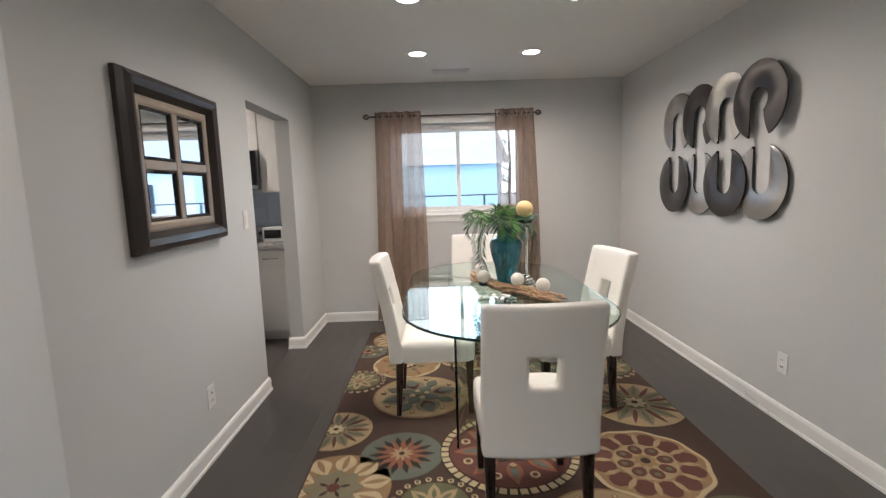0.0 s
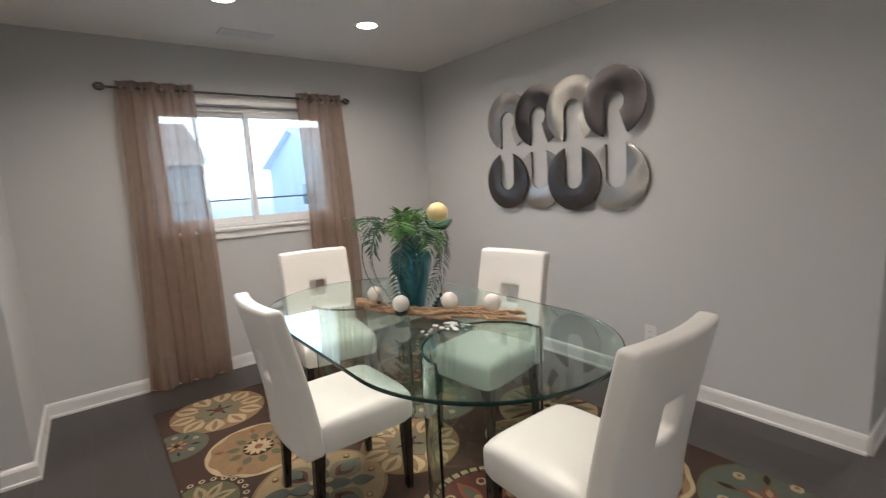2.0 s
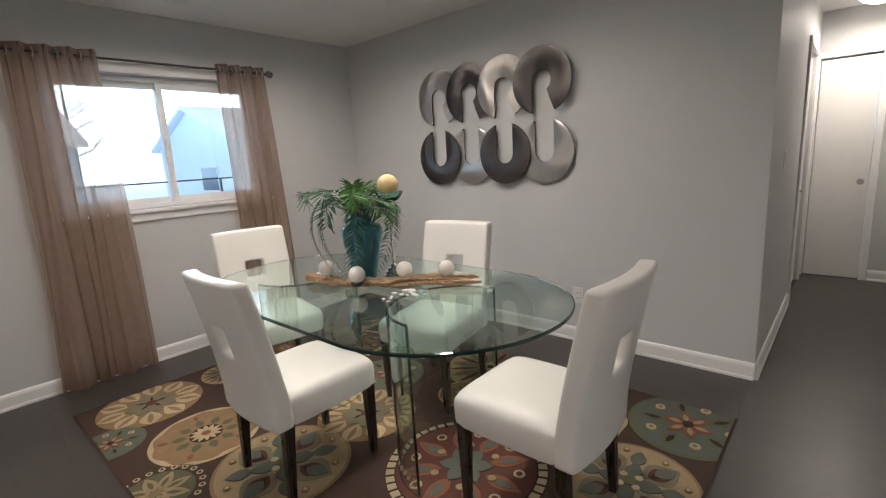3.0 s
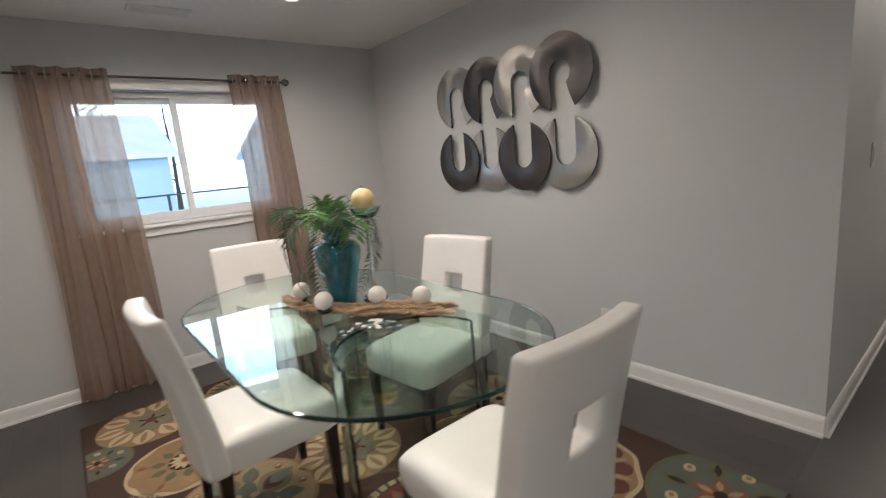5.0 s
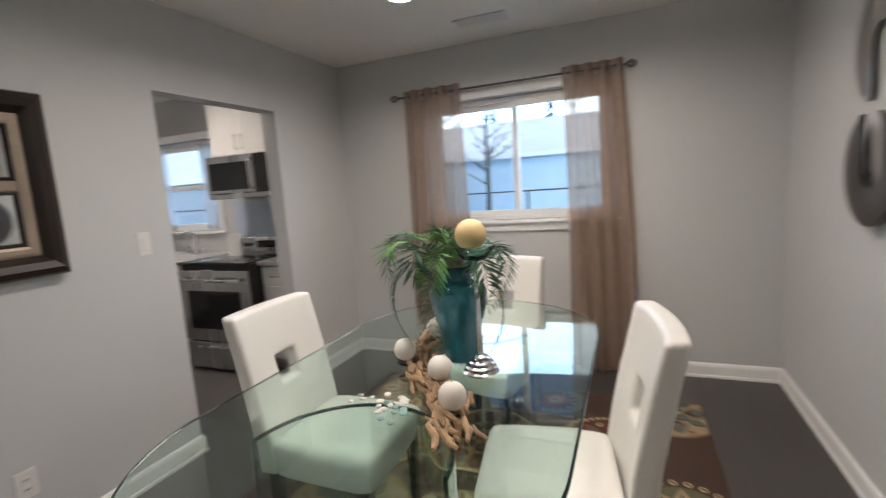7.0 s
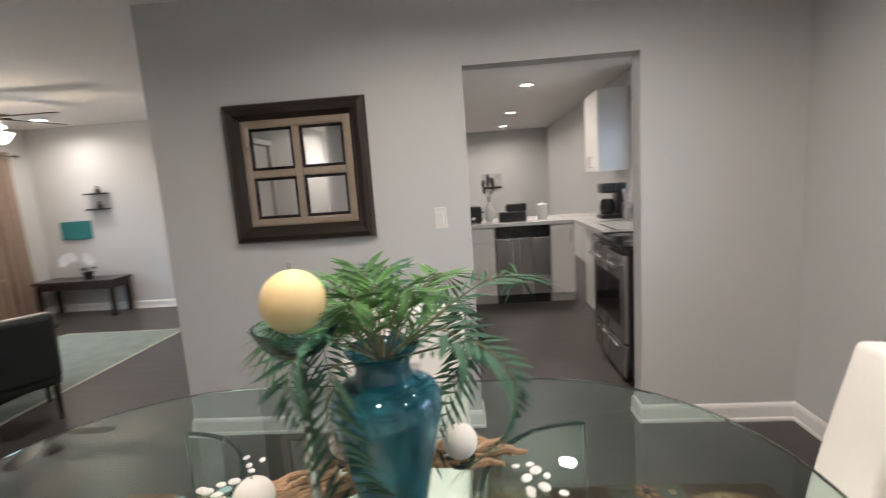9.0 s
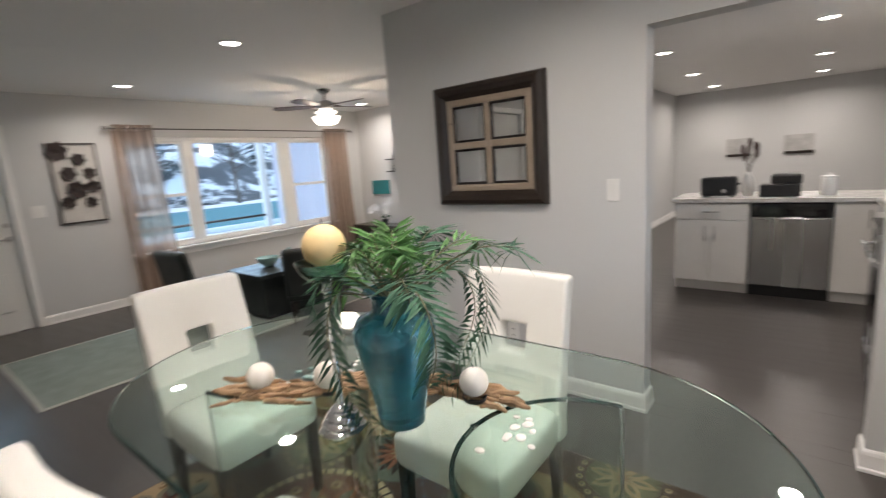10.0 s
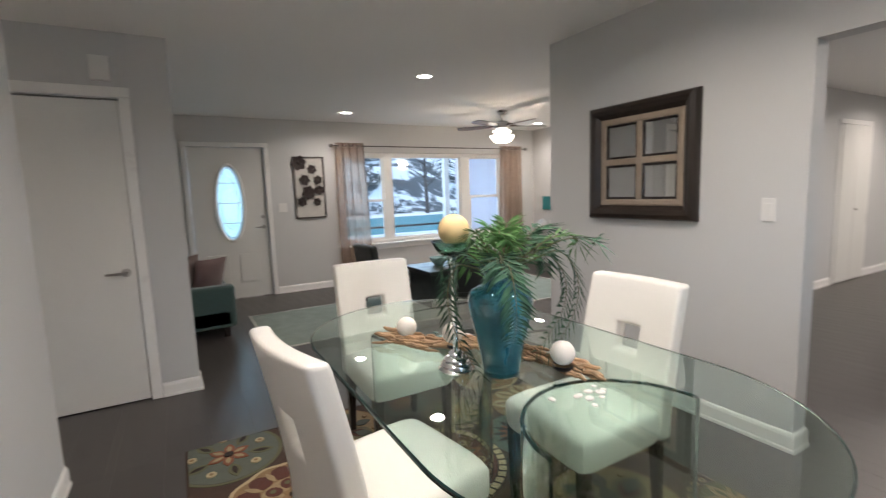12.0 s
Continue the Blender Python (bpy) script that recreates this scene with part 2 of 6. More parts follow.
for e_, c_ in zip([n_ for n_ in TEALGLASS.node_tree.nodes if n_.type == "VALTORGB"][0].color_ramp.elements, ((0.006, 0.050, 0.072, 1), (0.065, 0.36, 0.45, 1))):
    e_.color = c_
CHROME = mat("chrome", (0.75, 0.75, 0.76), 0.08, metal=1.0, vary=0.03, rough_vary=0.03)
STEEL = mat("brushed_steel", (0.45, 0.455, 0.46), 0.27, metal=1.0, vary=0.02, scale=0.6, fine=30, stretch=(8, 8, 0.3), rough_vary=0.01)
NICKEL = mat("satin_nickel", (0.45, 0.43, 0.41), 0.3, metal=1.0)
BLACKGLASS = mat("black_glass", (0.008, 0.008, 0.009), 0.06, vary=0.1)
BLACK = mat("black_plastic", (0.014, 0.014, 0.015), 0.4)
RODMETAL = mat("pewter_rod", (0.10, 0.09, 0.085), 0.35, metal=0.9)
CURTAIN = cloth("taupe_curtain", (0.43, 0.365, 0.325), 0.5, 0.40, tint=(0.92, 0.72, 0.58))
WAX = mat("ivory_wax", (0.83, 0.79, 0.72), 0.5, vary=0.05, scale=30)
YELLOWWAX = mat("yellow_wax", (0.80, 0.60, 0.30), 0.5, vary=0.06, scale=30)
DRIFT = mat("driftwood", (0.36, 0.235, 0.135), 0.75, vary=0.35, scale=25, fine=160, bump=0.5, bump_scale=160, random=0.25)
LEAF = mat("fern_leaf", (0.085, 0.215, 0.055), 0.68, vary=0.35, scale=20, random=0.35)
DARKLEAF = mat("dark_fern_leaf", (0.030, 0.088, 0.048), 0.72, vary=0.3, scale=20, random=0.3)
STEM = mat("fern_stem", (0.10, 0.09, 0.04), 0.6)
PEBBLE = mat("white_shell", (0.75, 0.73, 0.70), 0.3, vary=0.08, scale=60)
SEAGLASS = mat("sea_glass", (0.30, 0.46, 0.44), 0.2, vary=0.15, scale=50)
ART_DARK = mat("dark_bronze_metal", (0.112, 0.101, 0.096), 0.32, metal=0.6, rough_vary=0.02, vary=0.07, scale=4, fine=60, stretch=(1, 5, 5), bump=0.1)
ART_SILVER = mat("brushed_silver_metal", (0.47, 0.45, 0.42), 0.32, metal=0.8, rough_vary=0.02, vary=0.06, scale=3, fine=40, stretch=(1, 2, 1), bump=0.1)
ART_PALE = mat("champagne_metal", (0.52, 0.49, 0.44), 0.42, metal=0.6, vary=0.08, scale=3, fine=40, stretch=(1, 2, 1), bump=0.1)
for m_art, aniso, r_art in ((ART_DARK, 0.75, 0.30), (ART_SILVER, 0.85, 0.28), (ART_PALE, 0.85, 0.32)):
    tr_ = m_art.node_tree
    tg = tr_.nodes.new("ShaderNodeTangent")
    tg.direction_type, tg.axis = "RADIAL", "X"
    pb = [n_ for n_ in tr_.nodes if n_.type == "BSDF_PRINCIPLED"][0]
    pb.inputs["Anisotropic"].default_value, pb.inputs["Metallic"].default_value = aniso, 0.92
    tr_.links.new(tg.outputs[0], pb.inputs["Tangent"])
CABINET = mat("white_cabinet", (0.74, 0.72, 0.69), 0.35, vary=0.03)
COUNTER = mat("pale_quartz", (0.62, 0.60, 0.57), 0.18, vary=0.15, scale=30, fine=120)
DARKCOUNTER = mat("speckled_counter", (0.34, 0.33, 0.32), 0.18, vary=0.3, scale=40, fine=150)
# the tile's blue is the daylight on it, put into the base colour
TILE = mat("backsplash_tile", (0.50, 0.58, 0.69), 0.15, vary=0.05, random=0.06)
LAMPGLASS = glow("lamp_glass", (1.0, 0.93, 0.84), 4.0)
CANGLOW = glow("can_light", (1.0, 0.95, 0.88), 14.0)
BLACKLEATHER = mat("dark_leather", (0.016, 0.020, 0.019), 0.4, vary=0.2, bump=0.3, bump_scale=70)
TEALFABRIC = mat("teal_fabric", (0.045, 0.085, 0.082), 0.85, vary=0.15, scale=30, bump=0.4, bump_scale=500, sheen=0.3)
BROWNFABRIC = mat("brown_velvet", (0.095, 0.055, 0.045), 0.8, vary=0.2, scale=18, sheen=0.4)
LRRUG = mat("grey_green_rug", (0.20, 0.235, 0.21), 0.95, vary=0.22, scale=7, fine=120, bump=0.6, bump_scale=300)
RUGEDGE = mat("rug_binding", (0.42, 0.41, 0.37), 0.9)
WOODBROWN = mat("fan_blade_wood", (0.055, 0.03, 0.022), 0.35, vary=0.3, stretch=(1, 8, 1))
PLASTICWHITE = mat("white_plastic", (0.72, 0.71, 0.69), 0.4, vary=0.02)

# ---------------------------------------------------------------- setting
NX, EX, NY, SY = 0.0, 3.15, 8.0, 0.53   # west face, east face, north face, south face
wall("wall_north", (3.27, 8.0), (-8.35, 8.0), -0.15,
     [(3.27 - 2.14, 3.27 - 0.80, 1.12, 2.03), (3.27 + 1.50, 3.27 + 2.52, 1.12, 2.02)])
wall("wall_west_dining", (0.0, 4.70), (0.0, 8.0), 0.12, [(1.60, 2.49, 0, 1.99)])
wall("wall_between_kitchen_and_living", (0.0, 4.58), (-8.35, 4.58), -0.12)
wall("wall_east_dining", (3.15, 8.0), (3.15, 4.58), 0.12)
wall("wall_hall_north", (3.27, 4.58), (6.0, 4.58), 0.12, [(1.55, 2.35, 0, 2.03)])
wall("wall_hall_end", (5.88, 4.58), (5.88, 3.65), 0.12, [(0.02, 0.44, 0, 2.03)])
wall("wall_closet", (2.53, 3.65), (6.0, 3.65), -0.12, [(0.30, 1.06, 0, 2.03)])
wall("wall_living_east", (3.0, 3.53), (3.0, 0.53), 0.12)
wall("wall_south", (-3.3, 0.53), (3.12, 0.53), -0.14, [(4.78, 5.71, 0, 2.05), (0.70, 3.72, 0.60, 2.0)])
wall("wall_living_west", (-3.3, 0.39), (-3.3, 4.58), 0.12)
wall("wall_kitchen_far", (-8.2, 4.70), (-8.2, 8.0), 0.15)
tagged(part("ceiling", box(-8.5, 6.1, 0.3, 8.2, 2.44, 2.56), CEILING), "flat off-white painted ceiling", "ceiling", kind="structure")
floor = tagged(part("floor", box(-8.5, 6.1, 0.3, 8.2, -0.12, -0.004), SEAM), "dark grey-brown vinyl plank floor", "floor", kind="structure")

BASE = [(0, 0), (0.020, 0), (0.020, 0.014), (0.014, 0.020), (0.014, 0.078), (0.010, 0.092), (0.004, 0.100), (0, 0.100)]


def baseboard(*path):
    return tagged(part("baseboard", sweep(BASE, path), TRIM), "white painted baseboard along the wall", "baseboard", kind="structure")


baseboard((EX, 4.58), (EX, NY), (0, NY), (0, 7.19), (-0.12, 7.19), (-0.12, 7.38))
baseboard((-0.12, 5.2), (-0.12, 6.30), (0, 6.30), (0, 4.58), (-3.3, 4.58), (-3.3, SY), (-0.5, SY))
baseboard((-0.5, SY), (1.41, SY))
baseboard((2.50, SY), (3.0, SY), (3.0, 3.53), (2.53, 3.53), (2.53, 3.65), (2.76, 3.65))
baseboard((3.66, 3.65), (5.88, 3.65), (5.88, 4.08))
baseboard((4.75, 4.58), (EX, 4.58))
baseboard((-4.62, 4.70), (-0.12, 4.70), (-0.12, 5.2))
baseboard((-8.2, 8.0), (-8.2, 4.70), (-5.62, 4.70))


def casing(name, a, b, top, nrm, w=0.065, d=0.018):
    """White casing round a door opening from a to b (x, y); nrm points into the room."""
    a, b, nrm = Vector(a), Vector(b), Vector(nrm)
    t = (b - a).normalized()
    bm = bmesh.new()

    def block(u0, u1, z0, z1):
        p0, p1 = a + t * u0, a + t * u1 + nrm * d
        join(bm, box(min(p0.x, p1.x), max(p0.x, p1.x), min(p0.y, p1.y), max(p0.y, p1.y), z0, z1, 0.005))
    ln = (b - a).length
    block(-w, 0.0, 0, top)
    block(ln, ln + w, 0, top)
    block(-w - 0.004, ln + w + 0.004, top + 0.001, top + w)
    return tagged(part(name, bm, TRIM), "white painted door casing", "trim", kind="structure")


def slab_door(name, x0, x1, y0, y1, hinge_gap=0.008):
    return part(name, box(x0, x1, y0, y1, hinge_gap, 2.02, 0.003), DOORPAINT)


def lever(parent, x, y, z, out, along):
    """A lever handle with a round rose; out and along are unit directions."""
    out, along = Vector(out), Vector(along)
    p = Vector((x, y, z))
    bm = tube([p, p + out * 0.012], 0.028, 16)
    tube([p, p + out * 0.055], 0.010, 10, bm)
    tube([p + out * 0.05 - along * 0.01, p + out * 0.052 + along * 0.05, p + out * 0.05 + along * 0.11], [0.010, 0.009, 0.007], 10, bm)
    return part("handle", bm, NICKEL, parent, "satin nickel lever handle", True)


# closet door beside the hall
casing("casing_closet", (2.83, 3.65), (3.59, 3.65), 2.035, (0, 1))
cd = slab_door("door_closet", 2.836, 3.584, 3.605, 3.642)
tagged(cd, "plain white flush closet door, closed", "door", kind="structure")
lever(cd, 2.895, 3.642, 0.90, (0, 1, 0), (1, 0, 0))
part("hinge", box(3.574, 3.586, 3.640, 3.646, 1.7, 1.8), NICKEL, cd)
chime = tagged(part("door_chime", box(2.85, 2.96, 3.652, 3.70, 2.13, 2.28, 0.006), PLASTICWHITE), "white plastic door chime box on the wall", "door chime")
# linen door at the end of the hall
casing("casing_hall_end", (5.88, 4.56), (5.88, 4.14), 2.035, (-1, 0), 0.055)
hd = slab_door("door_hall_end", 5.892, 5.927, 4.145, 4.555)
tagged(hd, "narrow plain white flush door, closed", "door", kind="structure")
bm = tube([(5.892, 4.20, 0.92), (5.85, 4.20, 0.92)], 0.010, 10)
join(bm, lathe([(0.012, 0), (0.026, 0.012), (0.028, 0.022), (0.018, 0.034)], 16), Matrix.Translation((5.868, 4.20, 0.92)) @ pose(0, 0, 0, 0, -90, 0))
part("knob", bm, NICKEL, hd, "satin nickel door knob", True)
casing("casing_hall_north", (4.82, 4.58), (5.62, 4.58), 2.035, (0, -1), 0.05)
hn = slab_door("door_hall_north", 4.825, 5.615, 4.605, 4.640)
tagged(hn, "plain white flush door, closed", "door", kind="structure")
lever(hn, 4.885, 4.605, 0.92, (0, -1, 0), (1, 0, 0))
# unseen panels added behind the closed doors to shut out light at the gaps
for n_, b_ in (("light_block_linen_door", (5.945, 5.998, 4.142, 4.558)), ("light_block_hall_door", (4.822, 5.618, 4.65, 4.698)), ("light_block_closet_door", (2.832, 3.588, 3.532, 3.59))):
    tagged(part(n_, box(*b_, 0.001, 2.028), WALL), "unseen panel behind a closed door that stops light slits", "wall", kind="structure")
# front door with an oval light
fd = thing("door_front", "off-white panelled front door with an oval leaded glass light", "door", kind="structure")
casing("casing_front", (1.48, SY), (2.41, SY), 2.05, (0, 1), 0.06)
OC, OA, OB = Vector((1.945, 0, 1.31)), 0.165, 0.50
SEG = 48


def oval(a, b, i):
    w = 2 * math.pi * i / SEG
    return OC.x + a * math.cos(w), OC.z + b * math.sin(w)


bm = bmesh.new()
X0, X1, Z0, Z1 = 1.485, 2.405, 0.008, 2.045
for yy, flip in ((SY - 0.02, False), (SY - 0.062, True)):
    rim, edge = [], []
    for i in range(SEG):
        w = 2 * math.pi * i / SEG
        c, s = math.cos(w), math.sin(w)
        k = min((X1 - OC.x if c > 0 else OC.x - X0) / max(1e-6, abs(c)), (Z1 - OC.z if s > 0 else OC.z - Z0) / max(1e-6, abs(s)))
        x, z = oval(OA, OB, i)
        rim.append(bm.verts.new((x, yy, z)))
        edge.append(bm.verts.new((OC.x + c * k, yy, OC.z + s * k)))
    for i in range(SEG):
        j = (i + 1) % SEG
        f = (rim[i], rim[j], edge[j], edge[i])
        bm.faces.new(f if flip else f[::-1])
    if not flip:
        first = rim
    else:
        for i in range(SEG):
            j = (i + 1) % SEG
            bm.faces.new((first[i], first[j], rim[j], rim[i]))
join(bm, box(X0, X0 + 0.03, SY - 0.060, SY - 0.022, Z0, Z1))
join(bm, box(X1 - 0.03, X1, SY - 0.060, SY - 0.022, Z0, Z1))
# corners between the fan of faces and the slab's rectangle
for x in (X0, X1 - 0.20):
    for z in (Z0, Z1 - 0.36):
        join(bm, box(x, x + 0.20, SY - 0.058, SY - 0.021, z, z + 0.36))
part("door_leaf", bm, DOORPAINT, fd)
ring = bmesh.new()
prof = [(0.0, 0.0), (0.012, 0.016), (0.030, 0.018), (0.042, 0.0)]
rows = []
for i in range(SEG):
    rows.append([ring.verts.new((oval(OA + o - 0.012, OB + o - 0.012, i)[0], SY - 0.021 + u, oval(OA + o - 0.012, OB + o - 0.012, i)[1])) for o, u in prof])
for i in range(SEG):
    for j in range(3):
        ring.faces.new((rows[i][j], rows[(i + 1) % SEG][j], rows[(i + 1) % SEG][j + 1], rows[i][j + 1]))
part("oval_frame", ring, TRIM, fd, "raised white oval frame", True)
bm = bmesh.new()
va = [bm.verts.new((oval(OA + 0.01, OB + 0.01, i)[0], SY - 0.036, oval(OA + 0.01, OB + 0.01, i)[1])) for i in range(SEG)]
vb = [bm.verts.new((v.co.x, SY - 0.046, v.co.z)) for v in va]
bm.faces.new(va[::-1])
bm.faces.new(vb)
for i in range(SEG):
    bm.faces.new((va[i], va[(i + 1) % SEG], vb[(i + 1) % SEG], vb[i]))
LEADED = glass("frosted_glass", (0.74, 0.88, 0.88), 0.25)
p = part("oval_pane", bm, LEADED, fd, "frosted oval glass")
p.visible_shadow = False
bm = bmesh.new()
for k in (0.62, 0.84):
    tube([(oval(OA * k, OB * (k + 0.08), i)[0], SY - 0.033, oval(OA * k, OB * (k + 0.08), i)[1]) for i in range(SEG + 1)], 0.004, 6, bm)
for z in (-0.27, 0.0, 0.27):
    hw = OA * math.sqrt(max(0, 1 - (z / OB) ** 2))
    tube([(OC.x - hw, SY - 0.033, OC.z + z), (OC.x + hw, SY - 0.033, OC.z + z)], 0.004, 6, bm)
part("leading", bm, NICKEL, fd, "thin lead came lines")
lever(fd, 1.545, SY - 0.02, 0.97, (0, 1, 0), (1, 0, 0))
part("deadbolt", tube([(1.545, SY - 0.02, 1.11), (1.545, SY, 1.11)], 0.026, 16), NICKEL, fd, "round nickel deadbolt")
for x in (1.62, 2.01):
    bm = box(x, x + 0.27, SY - 0.021, SY - 0.012, 0.22, 0.62, 0.008)
    part("raised_panel", bm, DOORPAINT, fd)
part("threshold", box(1.48, 2.41, SY - 0.13, SY - 0.004, -0.003, 0.010), NICKEL, fd)


def wall_plate(name, x, y, z, nrm, label, category, w=0.075, h=0.118, kind="switch"):
    """A switch or outlet plate with its inserts."""
    nx, ny = nrm
    t = thing(name, label, category)

    def slab(n, u, dz, ww, hh, d0, d1, mt):
        x0, x1 = (x + nx * d0, x + nx * d1) if nx else (x + u - ww / 2, x + u + ww / 2)
        y0, y1 = (y + ny * d0, y + ny * d1) if ny else (y + u - ww / 2, y + u + ww / 2)
        return part(n, box(min(x0, x1), max(x0, x1), min(y0, y1), max(y0, y1), z + dz - hh / 2, z + dz + hh / 2, 0.0015), mt, t)
    slab("plate", 0, 0, w, h, 0.0005, 0.006, PLASTICWHITE)
    if kind == "switch":
        for u in ([0] if w < 0.1 else [-0.023, 0.023]):
            slab("rocker", u, 0, 0.032, 0.066, 0.006, 0.010, PLASTICWHITE)
    else:
        for dz in (-0.02, 0.02):
            slab("socket", 0, dz, 0.034, 0.028, 0.006, 0.008, PLASTICWHITE)
            slab("slot", -0.006, dz, 0.003, 0.010, 0.008, 0.0085, BLACK)
            slab("slot", 0.006, dz, 0.003, 0.010, 0.008, 0.0085, BLACK)
    return t


wall_plate("light_switch", 0, 6.14, 1.218, (1, 0), "white rocker light switch on the grey wall", "light switch", 0.064, 0.115)
wall_plate("wall_outlet", 0, 5.51, 0.33, (1, 0), "white wall outlet above the baseboard", "outlet", kind="outlet")
wall_plate("wall_outlet", EX, 5.65, 0.34, (-1, 0), "white wall outlet above the baseboard", "outlet", kind="outlet")
wall_plate("light_switch", 3.75, 4.58, 1.22, (0, -1), "white rocker light switch in the hall", "light switch")
wall_plate("light_switch", 1.27, SY, 1.22, (0, 1), "white two-gang switch beside the front door", "light switch", 0.115, 0.125)
tagged(part("thermostat", box(2.53, 2.60, SY + 0.001, SY + 0.03, 1.42, 1.56, 0.006), PLASTICWHITE), "white wall thermostat beside the front door", "thermostat")


def can_light(x, y, group, power=CAN):
    """A recessed ceiling light: trim ring and glowing lens, with its lamp below."""
    t = thing("recessed_light", "round white recessed ceiling light, switched on", "ceiling light", Matrix.Translation((x, y, 2.44)), group)
    part("trim_ring", lathe([(0.062, -0.001), (0.066, -0.006), (0.088, -0.006), (0.092, -0.0005)], 32, cap=False), PLASTICWHITE, t, smooth=True)
    part("lens", lathe([(0.0635, -0.0045), (0.0635, -0.001)], 32), CANGLOW, t, "glowing white lens")
    lamp("can_lamp", x, y, 2.425, power, 0.13, spread=158)


for x, y in DINING_CANS:
    can_light(x, y, "ceiling lights of the dining room")
for x, y in LIVING_CANS:
    can_light(x, y, "ceiling lights of the living room", 11.5)
for x, y in KITCHEN_CANS:
    can_light(x, y, "ceiling lights of the kitchen", 13.0)

# hall ceiling light
t = thing("hall_ceiling_light", "round frosted glass flush ceiling light, on", "ceiling light", Matrix.Translation((5.40, 4.20, 2.44)))
part("base", lathe([(0.15, -0.025), (0.16, -0.02), (0.16, -0.001)], 32), NICKEL, t)
part("shade", lathe([(0.002, -0.105), (0.06, -0.098), (0.11, -0.075), (0.14, -0.045), (0.148, -0.025)], 32), LAMPGLASS, t, "glowing frosted glass bowl", True)
lamp("hall_lamp", 5.40, 4.20, 2.32, 15, 0.2)

# ceiling vent
t = thing("ceiling_vent", "white slatted ceiling air vent", "air vent", Matrix.Translation((1.39, 7.57, 2.44)))
part("frame", sweep([(0, 0), (0.022, 0), (0.022, -0.006), (0, -0.010)], [(-0.17, -0.07), (0.17, -0.07), (0.17, 0.07), (-0.17, 0.07)], True), PLASTICWHITE, t)
for i in range(9):
    bm = box(-0.15, 0.15, -0.0035, 0.0035, -0.008, -0.001)
    ob = part("slat", bm, PLASTICWHITE, t)
    ob.location.y = -0.048 + i * 0.012
part("backing", box(-0.15, 0.15, -0.05, 0.05, -0.0012, -0.0004), NICKEL, t)

# ---------------------------------------------------------------- windows
def sash(parent, x0, x1, z0, z1, y, w=0.04, d=0.03):
    """A white sash frame with its pane."""
    bm = holed([x0, x0 + w, x1 - w, x1], [z0, z0 + w, z1 - w, z1], lambda u, v: x0 + w < u < x1 - w and z0 + w < v < z1 - w, d, lambda u, v, k: (u, y + k, v))
    s = part("sash", bm, TRIM, parent)
    p = part("pane", box(x0 + w - 0.004, x1 - w + 0.004, y + d / 2 - 0.002, y + d / 2 + 0.002, z0 + w - 0.004, z1 - w + 0.004), PANE, s, "clear glass pane")
    p.visible_shadow = False
    return s


win = thing("window_dining", "white two-pane sliding window with a white sill", "window", kind="structure")
part("window_frame", holed([0.803, 0.835, 2.105, 2.137], [1.123, 1.150, 1.995, 2.027], lambda u, v: 0.835 < u < 2.105 and 1.150 < v < 1.995, 0.07, lambda u, v, k: (u, 8.05 + k, v)), TRIM, win)
sash(win, 0.836, 1.485, 1.151, 1.994, 8.085)
sash(win, 1.445, 2.104, 1.151, 1.994, 8.054)
part("latch", box(1.452, 1.478, 8.040, 8.053, 1.52, 1.60, 0.003), PLASTICWHITE, win)
part("window_sill", box(0.74, 2.20, 7.965, 8.049, 1.092, 1.118, 0.006), TRIM, win)
part("apron", box(0.76, 2.18, 7.984, 7.999, 1.035, 1.091, 0.004), TRIM, win)
part("head_trim", box(0.74, 2.20, 7.980, 7.999, 2.035, 2.10, 0.005), TRIM, win)
part("head_cap", box(0.72, 2.22, 7.970, 7.999, 2.101, 2.118, 0.003), TRIM, win)


